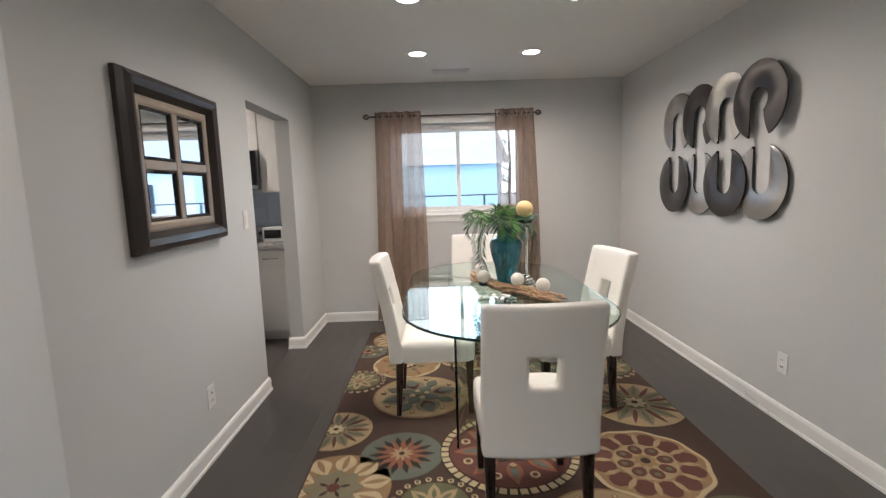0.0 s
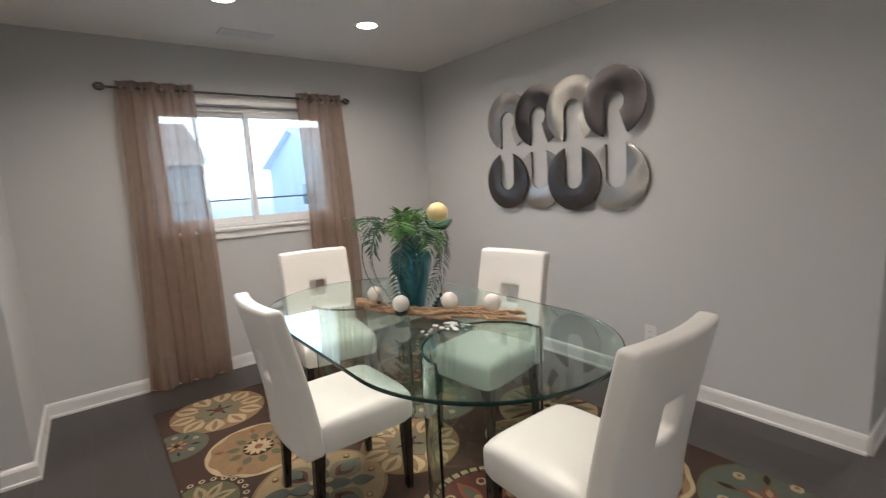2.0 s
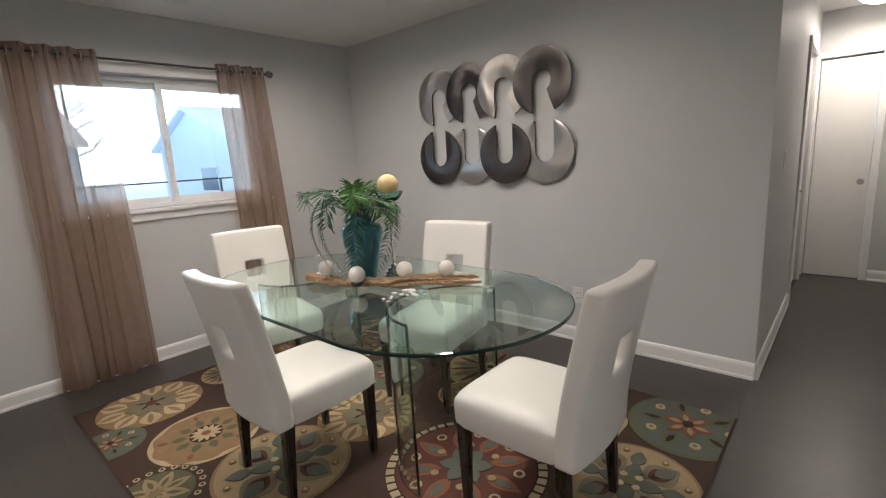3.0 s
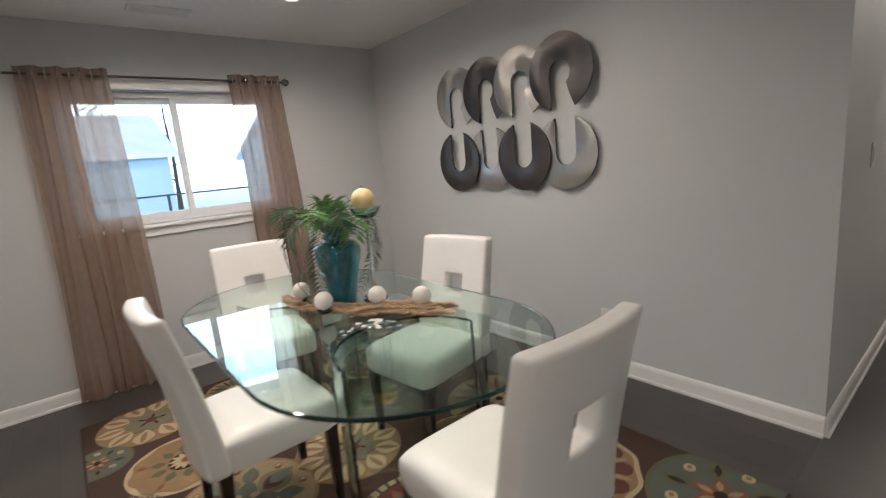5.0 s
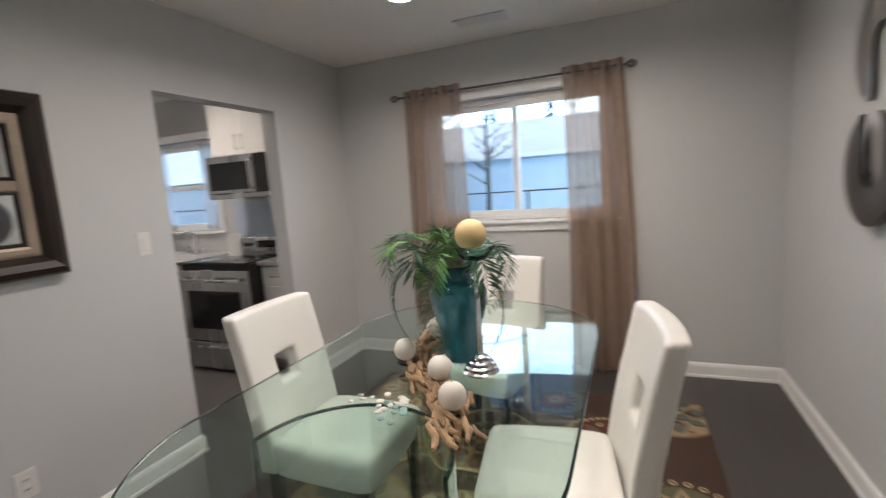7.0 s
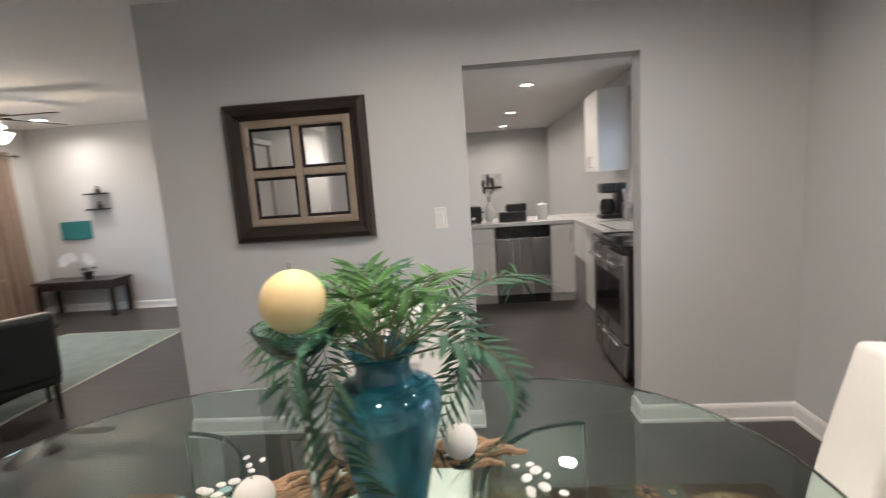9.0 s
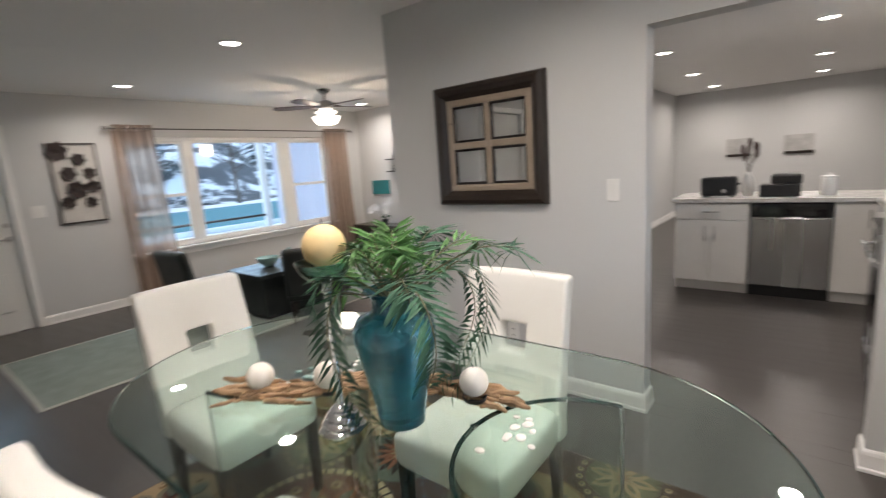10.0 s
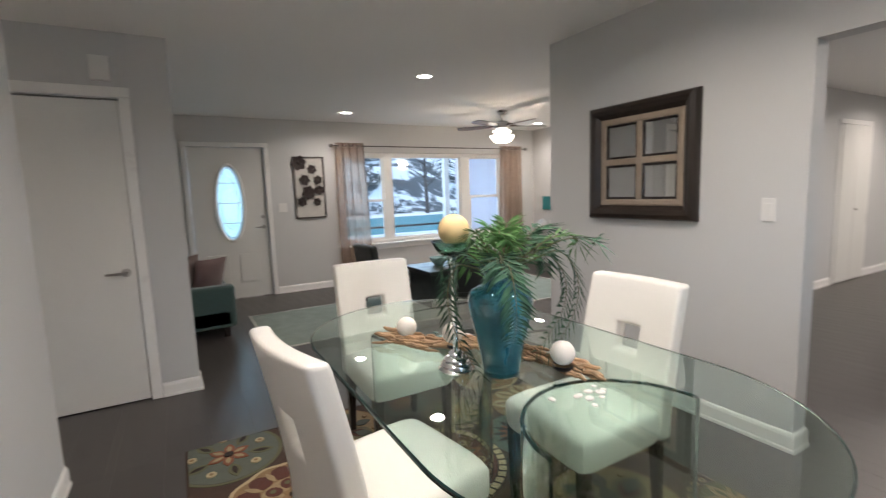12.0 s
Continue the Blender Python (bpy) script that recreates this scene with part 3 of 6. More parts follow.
def curtain_panel(name, top, bottom, y, z0, z1, pleats, amp, label, group):
    """A hanging curtain in deep folds, with metal grommets at its head."""
    t = thing(name, label, "curtain", group=group)
    bm = bmesh.new()
    nu, nv = pleats * 20, 34
    rng = random.Random(int(abs(top[0]) * 1000) + 7)
    ph = [rng.uniform(-0.5, 0.5) for _ in range(pleats + 2)]
    grid = []
    for j in range(nv + 1):
        v = j / nv
        row = []
        for i in range(nu + 1):
            u = i / nu
            x = (top[0] * (1 - v) + bottom[0] * v) * (1 - u) + (top[1] * (1 - v) + bottom[1] * v) * u
            k = u * pleats * 2 * math.pi
            wob = ph[int(u * pleats)] * 0.7 * v
            a = amp * (1 - 0.15 * v)
            fold = math.sin(k + wob + 0.45 * math.sin(k + wob))
            yy = y + a * fold + 0.014 * v * math.sin(2.3 * k + 3 * v + ph[0]) + 0.005 * math.sin(5.1 * k + 7 * v)
            xx = x + 0.016 * v * math.sin(k * 0.5 + 4 * v + ph[1]) + 0.010 * math.sin(2 * (k + wob))
            z = z1 + (z0 - z1) * v
            if j == nv:
                z += 0.006 * math.sin(k)
            row.append(bm.verts.new((xx, yy, z)))
        grid.append(row)
    for j in range(nv):
        for i in range(nu):
            bm.faces.new((grid[j][i], grid[j + 1][i], grid[j + 1][i + 1], grid[j][i + 1]))
    grid_co = [[v.co.copy() for v in row] for row in grid]
    part("cloth", bm, CURTAIN, t, "sheer taupe cloth in soft folds", True)
    for j0, j1 in ((0, 1), (nv - 2, nv)):     # doubled cloth at the head and the foot
        hem = bmesh.new()
        rows_ = [[hem.verts.new(grid_co[j][i] + Vector((0, -0.003 if y > 4 else 0.003, 0))) for i in range(nu + 1)] for j in range(j0, j1 + 1)]
        for a, b in zip(rows_, rows_[1:]):
            for i in range(nu):
                hem.faces.new((a[i], b[i], b[i + 1], a[i + 1]))
        part("hem", hem, CURTAIN, t, "doubled cloth hem", True)
    for i in range(pleats * 2):
        x = top[0] + (top[1] - top[0]) * (i + 0.5) / (pleats * 2)
        bm = bmesh.new()
        tube([(x, y + 0.028 * math.cos(a), z1 - 0.045 + 0.028 * math.sin(a)) for a in [k * math.pi / 8 for k in range(17)]], 0.005, 6, bm)
        part("grommet", bm, NICKEL, t, "metal ring", True)
    return t


def curtain_rod(x0, x1, y, z, wall_y, radius=0.008):
    t = thing("curtain_rod", "dark pewter curtain rod with wire ball finials", "curtain rod")
    part("rod", tube([(x0, y, z), (x1, y, z)], radius, 12), RODMETAL, t, smooth=True)
    for x, s in ((x0, -1), (x1, 1)):
        bm = bmesh.new()
        for k in range(4):
            a = k * math.pi / 4
            pts = []
            for i in range(9):
                w = math.pi * i / 8
                r = 0.024 * math.sin(w)
                pts.append((x + s * (0.006 + 0.030 * (1 - math.cos(w))), y + r * math.cos(a), z + r * math.sin(a)))
            tube(pts, 0.003, 6, bm)
            tube([(px, 2 * y - py, 2 * z - pz) for px, py, pz in pts], 0.003, 6, bm)
        part("finial", bm, RODMETAL, t, "open wire cage finial", True)
        xb = x - s * 0.10
        bm = tube([(xb, y, z), (xb, (y + wall_y) / 2, z - 0.004), (xb, wall_y - (0.002 if wall_y > y else -0.002), z)], 0.006, 8)
        part("bracket", bm, RODMETAL, t)


curtain_rod(0.585, 2.235, 7.93, 2.105, 8.0)
curtain_panel("curtain", (0.635, 1.095), (0.575, 1.125), 7.93, 0.012, 2.15, 4, 0.036, "sheer taupe grommet curtain hanging to the floor", "dining room curtains")
curtain_panel("curtain", (1.835, 2.225), (1.865, 2.325), 7.93, 0.012, 2.15, 4, 0.036, "sheer taupe grommet curtain hanging to the floor", "dining room curtains")

# ---------------------------------------------------------------- dining table
TC, TR, TY = 1.58, 0.55, 0.465     # middle in x, end radius, half length of the straight sides
TM = 6.0


def racetrack(r, n=40):
    pts = []
    for i in range(n + 1):
        a = -math.pi + math.pi * i / n
        pts.append((TC + r * math.cos(a), TM - TY + r * math.sin(a)))
    for i in range(n + 1):
        a = math.pi * i / n
        pts.append((TC + r * math.cos(a), TM + TY + r * math.sin(a)))
    return pts


def slab_from(loop, z0, z1):
    bm = bmesh.new()
    a = [bm.verts.new((x, y, z0)) for x, y in loop]
    b = [bm.verts.new((x, y, z1)) for x, y in loop]
    bm.faces.new(a[::-1])
    bm.faces.new(b)
    for i in range(len(loop)):
        j = (i + 1) % len(loop)
        bm.faces.new((a[i], a[j], b[j], b[i]))
    return bm


table = thing("dining_table", "oval greenish glass dining table on two curved glass panels", "table", Matrix.Translation((0, 0, 0.012)))
top = part("tabletop", slab_from(racetrack(TR - 0.0015), 0.730, 0.742), TABLEGLASS, table, "clear greenish glass top")
top.visible_shadow = False
part("edge", sweep([(0, 0.7295), (-0.0055, 0.731), (-0.0065, 0.736), (-0.0055, 0.741), (0, 0.7425)], racetrack(TR - 0.001), True), EDGEGLASS, table, "dark green polished glass edge", True)
for cy, s in ((5.46, 1), (6.59, -1)):
    arc = [(TC + 0.29 * math.cos(math.pi * i / 36), cy + s * 0.29 * math.sin(math.pi * i / 36)) for i in range(37)]
    inner = [(TC + 0.278 * math.cos(math.pi * i / 36), cy + s * 0.278 * math.sin(math.pi * i / 36)) for i in range(36, -1, -1)]
    loop = arc + inner
    bm = slab_from(loop if s > 0 else loop[::-1], 0.002, 0.722)
    p = part("glass_panel", bm, PANELGLASS, table, "half-round bent glass panel", True)
    p.visible_shadow = False
    mid = [(TC + 0.284 * math.cos(math.pi * i / 36), cy + s * 0.284 * math.sin(math.pi * i / 36), 0.7255) for i in range(37)]
    part("panel_edge", tube(mid, 0.0048, 6), EDGEGLASS, table, "dark green polished glass edge", True)
    for e_ in (mid[0], mid[-1]):
        p = part("panel_end", tube([(e_[0], e_[1], 0.003), (e_[0], e_[1], 0.7205)], 0.0056, 8), ENDGLASS, table, "green polished glass end", True)
        p.visible_shadow = False
    for i in (6, 18, 30):
        part("connector", lathe([(0.009, 0.722), (0.009, 0.7295)], 16, at=(mid[i][0], mid[i][1], 0)), CHROME, table, "small chrome disc")

# ---------------------------------------------------------------- dining chair


def back_curve(z):
    """How far back the rest lies at a height."""
    v = max(0.0, (z - 0.40) / 0.55)
    return -0.205 - 0.105 * v ** 1.3


chair = thing("dining_chair", "white leather parsons dining chair with a square cut-out and dark legs", "chair", pose(1.595, 5.08, 0.012), "chairs round the dining table")
zs = [0.335, 0.38, 0.44, 0.50, 0.57, 0.632, 0.69, 0.752, 0.80, 0.85, 0.90, 0.955]
us = [-0.228, -0.17, -0.11, -0.056, 0.0, 0.056, 0.11, 0.17, 0.228]
bm = holed(us, zs, lambda u, v: abs(u) < 0.056 and 0.632 < v < 0.752, 1.0,
           lambda u, v, k: (u * (1.0 - 0.02 * (v - 0.4)), back_curve(v) - (0.078 - 0.018 * max(0, v - 0.4)) * (1 - k) + 0.026 * (u / 0.228) ** 2, v))
sharp = [e for e in bm.edges if len(e.link_faces) == 2 and e.calc_face_angle() > radians(50)]
bmesh.ops.bevel(bm, geom=sharp, offset=0.018, segments=3, profile=0.55, affect="EDGES", clamp_overlap=True)
part("backrest", bm, LEATHER, chair, "padded white leather back with a square hole", True)
seat = bmesh.new()
n, m_ = 12, 12
sx, y0, y1 = 0.226, -0.198, 0.245


def seat_top(u, v):
    e = (1 - u ** 4) * (1 - v ** 4)
    return 0.450 + 0.036 * e ** 0.42


grid = [[seat.verts.new((u * sx * (0.985 - 0.045 * v ** 8), (y0 + y1) / 2 + v * (0.985 - 0.045 * u ** 8) * (y1 - y0) / 2, seat_top(u, v))) for u in [math.sin(math.pi * (i / n - 0.5)) for i in range(n + 1)]] for v in [math.sin(math.pi * (j / m_ - 0.5)) for j in range(m_ + 1)]]
for j in range(m_):
    for i in range(n):
        seat.faces.new((grid[j][i], grid[j][i + 1], grid[j + 1][i + 1], grid[j + 1][i]))
ring_top = [grid[0][i] for i in range(n + 1)] + [grid[j][n] for j in range(1, m_ + 1)] + [grid[m_][i] for i in range(n - 1, -1, -1)] + [grid[j][0] for j in range(m_ - 1, 0, -1)]
prev = ring_top
for z, k in ((0.443, 1.012), (0.430, 1.020), (0.41, 1.023), (0.36, 1.016), (0.338, 0.990)):
    cur = [seat.verts.new((v.co.x * k, (y0 + y1) / 2 + (v.co.y - (y0 + y1) / 2) * k, z)) for v in ring_top]
    for i in range(len(cur)):
        jn = (i + 1) % len(cur)
        seat.faces.new((prev[i], cur[i], cur[jn], prev[jn]))
    prev = cur
seat.faces.new(prev)
bmesh.ops.recalc_face_normals(seat, faces=seat.faces[:])
part("seat", seat, LEATHER, chair, "padded white leather seat", True)
for x in (-0.195, 0.195):
    for y, lean in ((0.21, 0.0), (-0.20, -0.02)):
        bm = bmesh.new()
        q = [(0.0, lean * 1.0, 0.001, 0.015), (0, 0, 0.345, 0.023)]
        rings = []
        for dx, dy, z, h in q:
            rings.append([bm.verts.new((x + dx + a * h, y + dy + b * h, z)) for a, b in ((-1, -1), (1, -1), (1, 1), (-1, 1))])
        bm.faces.new(rings[0][::-1])
        bm.faces.new(rings[1])
        for i in range(4):
            bm.faces.new((rings[0][i], rings[0][(i + 1) % 4], rings[1][(i + 1) % 4], rings[1][i]))
        bmesh.ops.bevel(bm, geom=bm.edges[:], offset=0.003, segments=1, affect="EDGES")
        part("leg", bm, DARKWOOD, chair, "tapered espresso wood leg")
copy_thing(chair, pose(1.52, 6.905, 0.012, 0, 0, 170.4))
copy_thing(chair, pose(1.175, 6.04, 0.012, 0, 0, -90))
copy_thing(chair, pose(2.02, 6.003, 0.012, 0, 0, 98.9))

# ---------------------------------------------------------------- rug
RX0, RX1, RY0, RY1 = 0.55, 2.635, 4.58, 7.53


def wool(name, c, v=0.18):
    return mat("wool_" + name, c, 0.95, vary=v, scale=16, fine=260, bump=0.8, bump_scale=420)


W = {"ground": wool("brown", (0.048, 0.024, 0.015), 0.3), "red": wool("brick_red", (0.085, 0.026, 0.017)), "cream": wool("cream", (0.40, 0.31, 0.19)),
     "tan": wool("tan", (0.22, 0.135, 0.066)), "teal": wool("dusty_teal", (0.088, 0.100, 0.080)), "olive": wool("olive", (0.095, 0.095, 0.05)),
     "dark": wool("dark_brown", (0.022, 0.011, 0.008)), "rust": wool("rust", (0.20, 0.07, 0.036)), "sand": wool("sand", (0.29, 0.212, 0.12)), "grey": wool("grey_green", (0.16, 0.136, 0.086))}
WK = list(W)
rug = thing("area_rug", "brown wool area rug with round floral medallions", "rug")
part("wool_field", box(RX0, RX1, RY0, RY1, 0.0005, 0.009, 0.004), W["ground"], rug, "brown wool ground")
RUGBIND = mat("rug_edge_binding", (0.06, 0.035, 0.025), 0.9)
part("binding", sweep([(0.0, 0.0006), (-0.006, 0.001), (-0.007, 0.006), (0, 0.010)], [(RX0, RY0), (RX1, RY0), (RX1, RY1), (RX0, RY1)], True), RUGBIND, rug)


def clip_loop(pts):
    """Cuts a flat loop to the rug's rectangle."""
    for ax, lim, keep in ((0, RX0 + 0.004, 1), (0, RX1 - 0.004, -1), (1, RY0 + 0.004, 1), (1, RY1 - 0.004, -1)):
        out = []
        for i, p in enumerate(pts):
            q = pts[(i + 1) % len(pts)]
            pin, qin = (p[ax] - lim) * keep >= 0, (q[ax] - lim) * keep >= 0
            if pin:
                out.append(p)
            if pin != qin:
                f = (lim - p[ax]) / (q[ax] - p[ax])
                out.append((p[0] + (q[0] - p[0]) * f, p[1] + (q[1] - p[1]) * f))
        pts = out
        if len(pts) < 3:
            return []
    return pts


class Medallion:
    """One round tufted medallion, built up from flat raised patches."""

    def __init__(self, x, y, r, turn=0.0, squash=1.0):
        self.c, self.r, self.turn, self.squash, self.bm, self.z = (x, y), r, turn, squash, bmesh.new(), 0.0095

    def patch(self, loop, colour, h=0.0012):
        pts = clip_loop([(self.c[0] + u * self.r, self.c[1] + v * self.r * self.squash) for u, v in loop])
        if len(pts) < 3:
            return
        lo = [self.bm.verts.new((x, y, 0.008)) for x, y in pts]
        hi = [self.bm.verts.new((x, y, self.z)) for x, y in pts]
        faces = [self.bm.faces.new(hi)]
        for i in range(len(pts)):
            faces.append(self.bm.faces.new((lo[i], lo[(i + 1) % len(pts)], hi[(i + 1) % len(pts)], hi[i])))
        for f in faces:
            f.material_index = WK.index(colour)

    def disc(self, r, colour, wave=0, depth=0.0):
        self.z += 0.0011
        n = 72
        self.patch([(r * (1 + depth * math.cos(wave * a)) * math.cos(a), r * (1 + depth * math.cos(wave * a)) * math.sin(a)) for a in [2 * math.pi * i / n for i in range(n)]], colour)

    def petals(self, n, r0, r1, w, colour, shape=1.0, off=0.0):
        self.z += 0.0011
        for k in range(n):
            a = self.turn + off + 2 * math.pi * k / n
            loop = []
            for i in range(9):
                f = i / 8
                loop.append((r0 + (r1 - r0) * f, w * math.sin(math.pi * f ** shape)))
            loop += [(u, -v) for u, v in loop[-2:0:-1]]
            self.patch([(u * math.cos(a) - v * math.sin(a), u * math.sin(a) + v * math.cos(a)) for u, v in loop], colour)

    def dots(self, n, r, s, colour, off=0.0, long=1.0):
        self.z += 0.0011
        for k in range(n):
            a = self.turn + off + 2 * math.pi * k / n
            loop = [(r + s * long * math.cos(w), s * math.sin(w)) for w in [2 * math.pi * i / 10 for i in range(10)]]
            self.patch([(u * math.cos(a) - v * math.sin(a), u * math.sin(a) + v * math.cos(a)) for u, v in loop], colour)

    def dashes(self, n, r0, r1, fill, colour):
        self.z += 0.0011
        for k in range(n):
            a0 = 2 * math.pi * k / n
            a1 = a0 + 2 * math.pi / n * fill
            self.patch([(r0 * math.cos(a0), r0 * math.sin(a0)), (r1 * math.cos(a0), r1 * math.sin(a0)), (r1 * math.cos(a1), r1 * math.sin(a1)), (r0 * math.cos(a1), r0 * math.sin(a1))], colour)

    def done(self, label):
        bmesh.ops.recalc_face_normals(self.bm, faces=self.bm.faces[:])
        part("medallion", self.bm, [W[k] for k in WK], rug, label)


def med_red(x, y, r):
    m = Medallion(x, y, r)
    m.disc(1.0, "dark"), m.dashes(44, 0.88, 0.985, 0.72, "cream"), m.disc(0.86, "red")
    m.petals(8, 0.30, 0.80, 0.11, "rust", 0.8), m.petals(8, 0.40, 0.70, 0.06, "teal", 0.8)
    m.dots(8, 0.66, 0.07, "cream", math.pi / 8), m.dots(8, 0.66, 0.04, "red", math.pi / 8)
    m.petals(6, 0.03, 0.34, 0.10, "teal"), m.dots(6, 0.40, 0.05, "sand", 0.5), m.disc(0.09, "rust")
    m.done("brick-red medallion ringed with cream dashes")


def med_burst(x, y, r):
    m = Medallion(x, y, r)
    m.disc(1.0, "teal"), m.petals(14, 0.2, 0.80, 0.075, "dark"), m.petals(14, 0.15, 0.66, 0.06, "rust", off=math.pi / 14)
    m.petals(10, 0.02, 0.46, 0.07, "rust", off=0.2), m.petals(10, 0.02, 0.30, 0.04, "sand", off=0.5), m.disc(0.07, "dark")
    m.done("dusty teal medallion with a rust sunburst flower")


def med_quatre(x, y, r, turn=0.35):
    m = Medallion(x, y, r, turn)
    m.disc(1.0, "tan"), m.disc(0.95, "sand"), m.petals(4, 0.22, 0.86, 0.26, "grey", 0.9), m.petals(4, 0.30, 0.76, 0.15, "red", 0.9)
    m.petals(4, 0.35, 0.70, 0.07, "dark", 0.9), m.petals(8, 0.42, 0.80, 0.12, "teal", 0.9, math.pi / 4), m.petals(4, 0.02, 0.48, 0.13, "teal", 1, math.pi / 4)
    m.dots(8, 0.80, 0.055, "tan", 0.28), m.dots(8, 0.80, 0.028, "cream", 0.28), m.dots(4, 0.16, 0.06, "cream"), m.disc(0.10, "olive")
    m.done("cream medallion with teal and red petals")


def med_tan(x, y, r):
    m = Medallion(x, y, r, 0.2)
    m.disc(1.0, "cream"), m.disc(0.92, "tan", 10, 0.035), m.petals(10, 0.34, 0.62, 0.085, "olive", 0.9), m.petals(5, 0.66, 0.84, 0.05, "rust")
    m.disc(0.30, "dark"), m.petals(12, 0.06, 0.30, 0.045, "cream"), m.disc(0.08, "rust")
    m.done("tan medallion with an olive ring of leaves")


def med_flower(x, y, r, turn=0.0):
    m = Medallion(x, y, r, turn)
    m.disc(1.0, "tan"), m.petals(10, 0.38, 1.0, 0.20, "cream", 1.3), m.petals(10, 0.5, 0.98, 0.055, "tan", 1.0), m.disc(0.46, "grey", 8, 0.12)
    m.petals(5, 0.1, 0.3, 0.03, "dark"), m.disc(0.11, "red")
    m.done("sand-coloured medallion with cream petals")


def med_big(x, y, r):
    m = Medallion(x, y, r, 0.1)
    m.disc(1.0, "cream", 10, 0.02), m.disc(0.93, "tan", 10, 0.03), m.dots(12, 0.70, 0.17, "red", long=1.15), m.petals(12, 0.52, 0.86, 0.05, "sand", off=math.pi / 12)
    m.disc(0.50, "sand"), m.dots(8, 0.34, 0.115, "red", long=1.2), m.dots(8, 0.36, 0.05, "olive"), m.disc(0.20, "sand"), m.petals(8, 0.04, 0.20, 0.05, "tan"), m.disc(0.08, "dark")
    m.done("cream-edged medallion with rings of red petals")


def med_green(x, y, r, turn=0.4):
    m = Medallion(x, y, r, turn)
    m.disc(1.0, "olive"), m.disc(0.93, "teal"), m.petals(5, 0.35, 0.85, 0.12, "olive"), m.petals(5, 0.45, 0.75, 0.05, "dark")
    m.petals(6, 0.04, 0.42, 0.10, "rust"), m.petals(6, 0.10, 0.34, 0.05, "sand"), m.dots(5, 0.66, 0.09, "cream", 0.63), m.dots(5, 0.66, 0.04, "tan", 0.63), m.disc(0.09, "dark")
    m.done("grey-green medallion with a rust flower")


def med_daisy(x, y, r):
    m = Medallion(x, y, r)
    m.disc(1.0, "ground"), m.dots(22, 0.90, 0.075, "cream"), m.dots(22, 0.90, 0.035, "dark"), m.disc(0.76, "olive"), m.petals(8, 0.1, 0.72, 0.14, "sand", 0.9), m.petals(8, 0.2, 0.55, 0.05, "olive", 0.9), m.disc(0.12, "tan")
    m.done("olive medallion edged with cream dots")


def med_spray(x, y, r, turn=0.0):
    m = Medallion(x, y, r, turn)
    m.disc(1.0, "sand"), m.petals(9, 0.2, 0.95, 0.15, "grey", 0.85), m.petals(9, 0.35, 0.90, 0.05, "olive", 0.9), m.petals(9, 0.3, 0.92, 0.05, "red", 0.9, math.pi / 9)
    m.disc(0.26, "olive"), m.petals(8, 0.04, 0.26, 0.06, "cream"), m.disc(0.07, "dark")
    m.done("pale medallion with olive and red sprays")


med_red(1.56, 5.43, 0.36)
med_burst(1.0, 5.43, 0.215)
med_quatre(1.07, 6.12, 0.31)
med_tan(0.95, 6.68, 0.265)
med_flower(0.88, 7.30, 0.275)
med_spray(0.60, 5.70, 0.21, 0.3)
med_flower(0.70, 5.17, 0.27, 0.2)
med_green(0.60, 7.00, 0.16, 0.9)
med_daisy(0.62, 6.38, 0.20)
med_big(2.21, 5.28, 0.30)
med_spray(2.42, 5.90, 0.29, 0.5)
med_green(2.44, 4.75, 0.27)
med_quatre(1.88, 4.83, 0.27, 0.9)
med_daisy(1.17, 5.02, 0.21)
med_burst(1.42, 4.72, 0.17)
med_tan(0.72, 4.68, 0.22)
med_flower(1.58, 6.14, 0.26, 0.5)
med_tan(2.05, 5.85, 0.14)
med_big(1.50, 6.85, 0.32)
med_green(1.98, 6.40, 0.22, 0.1)
med_daisy(2.45, 6.50, 0.24)
med_red(2.15, 6.98, 0.27)
med_spray(1.36, 7.33, 0.17)
med_burst(1.80, 7.38, 0.18)
med_quatre(2.45, 7.38, 0.26, 0.2)

# ---------------------------------------------------------------- mirror with four panes
mir = thing("wall_mirror", "square four-pane mirror in a dark brown frame", "mirror")
MY0, MY1, MZ0, MZ1 = 5.012, 5.785, 1.145, 1.887


def yz_frame(name, y0, y1, z0, z1, prof, mt, parent, label=""):
    """A picture frame on the west wall; prof is rows of (inward, out of the wall)."""
    bm = sweep(prof, [(y0, z0), (y1, z0), (y1, z1), (y0, z1)], True)
    for v in bm.verts:
        v.co = Vector((v.co.z, v.co.x, v.co.y))
    bmesh.ops.recalc_face_normals(bm, faces=bm.faces[:])
    return part(name, bm, mt, parent, label)


yz_frame("frame", MY0, MY1, MZ0, MZ1, [(0, 0.001), (0, 0.022), (0.010, 0.048), (0.034, 0.060), (0.062, 0.050), (0.082, 0.024), (0.088, 0.018), (0.088, 0.001)], FRAMEWOOD, mir, "wide rounded dark brown frame")
IY0, IY1, IZ0, IZ1 = MY0 + 0.0885, MY1 - 0.0885, MZ0 + 0.0885, MZ1 - 0.0885
yz_frame("inner_frame", IY0, IY1, IZ0, IZ1, [(0, 0.001), (0, 0.020), (0.010, 0.024), (0.030, 0.024), (0.040, 0.019), (0.040, 0.001)], GOLDWOOD, mir, "champagne inner frame")
cy, cz = (IY0 + IY1) / 2, (IZ0 + IZ1) / 2
part("cross_bar", box(0.001, 0.022, cy - 0.020, cy + 0.020, IZ0 + 0.041, IZ1 - 0.041, 0.004), GOLDWOOD, mir, "champagne bar")
for a, b in ((IY0 + 0.041, cy - 0.0205), (cy + 0.0205, IY1 - 0.041)):
    part("cross_bar", box(0.001, 0.022, a, b, cz - 0.020, cz + 0.020, 0.004), GOLDWOOD, mir, "champagne bar")
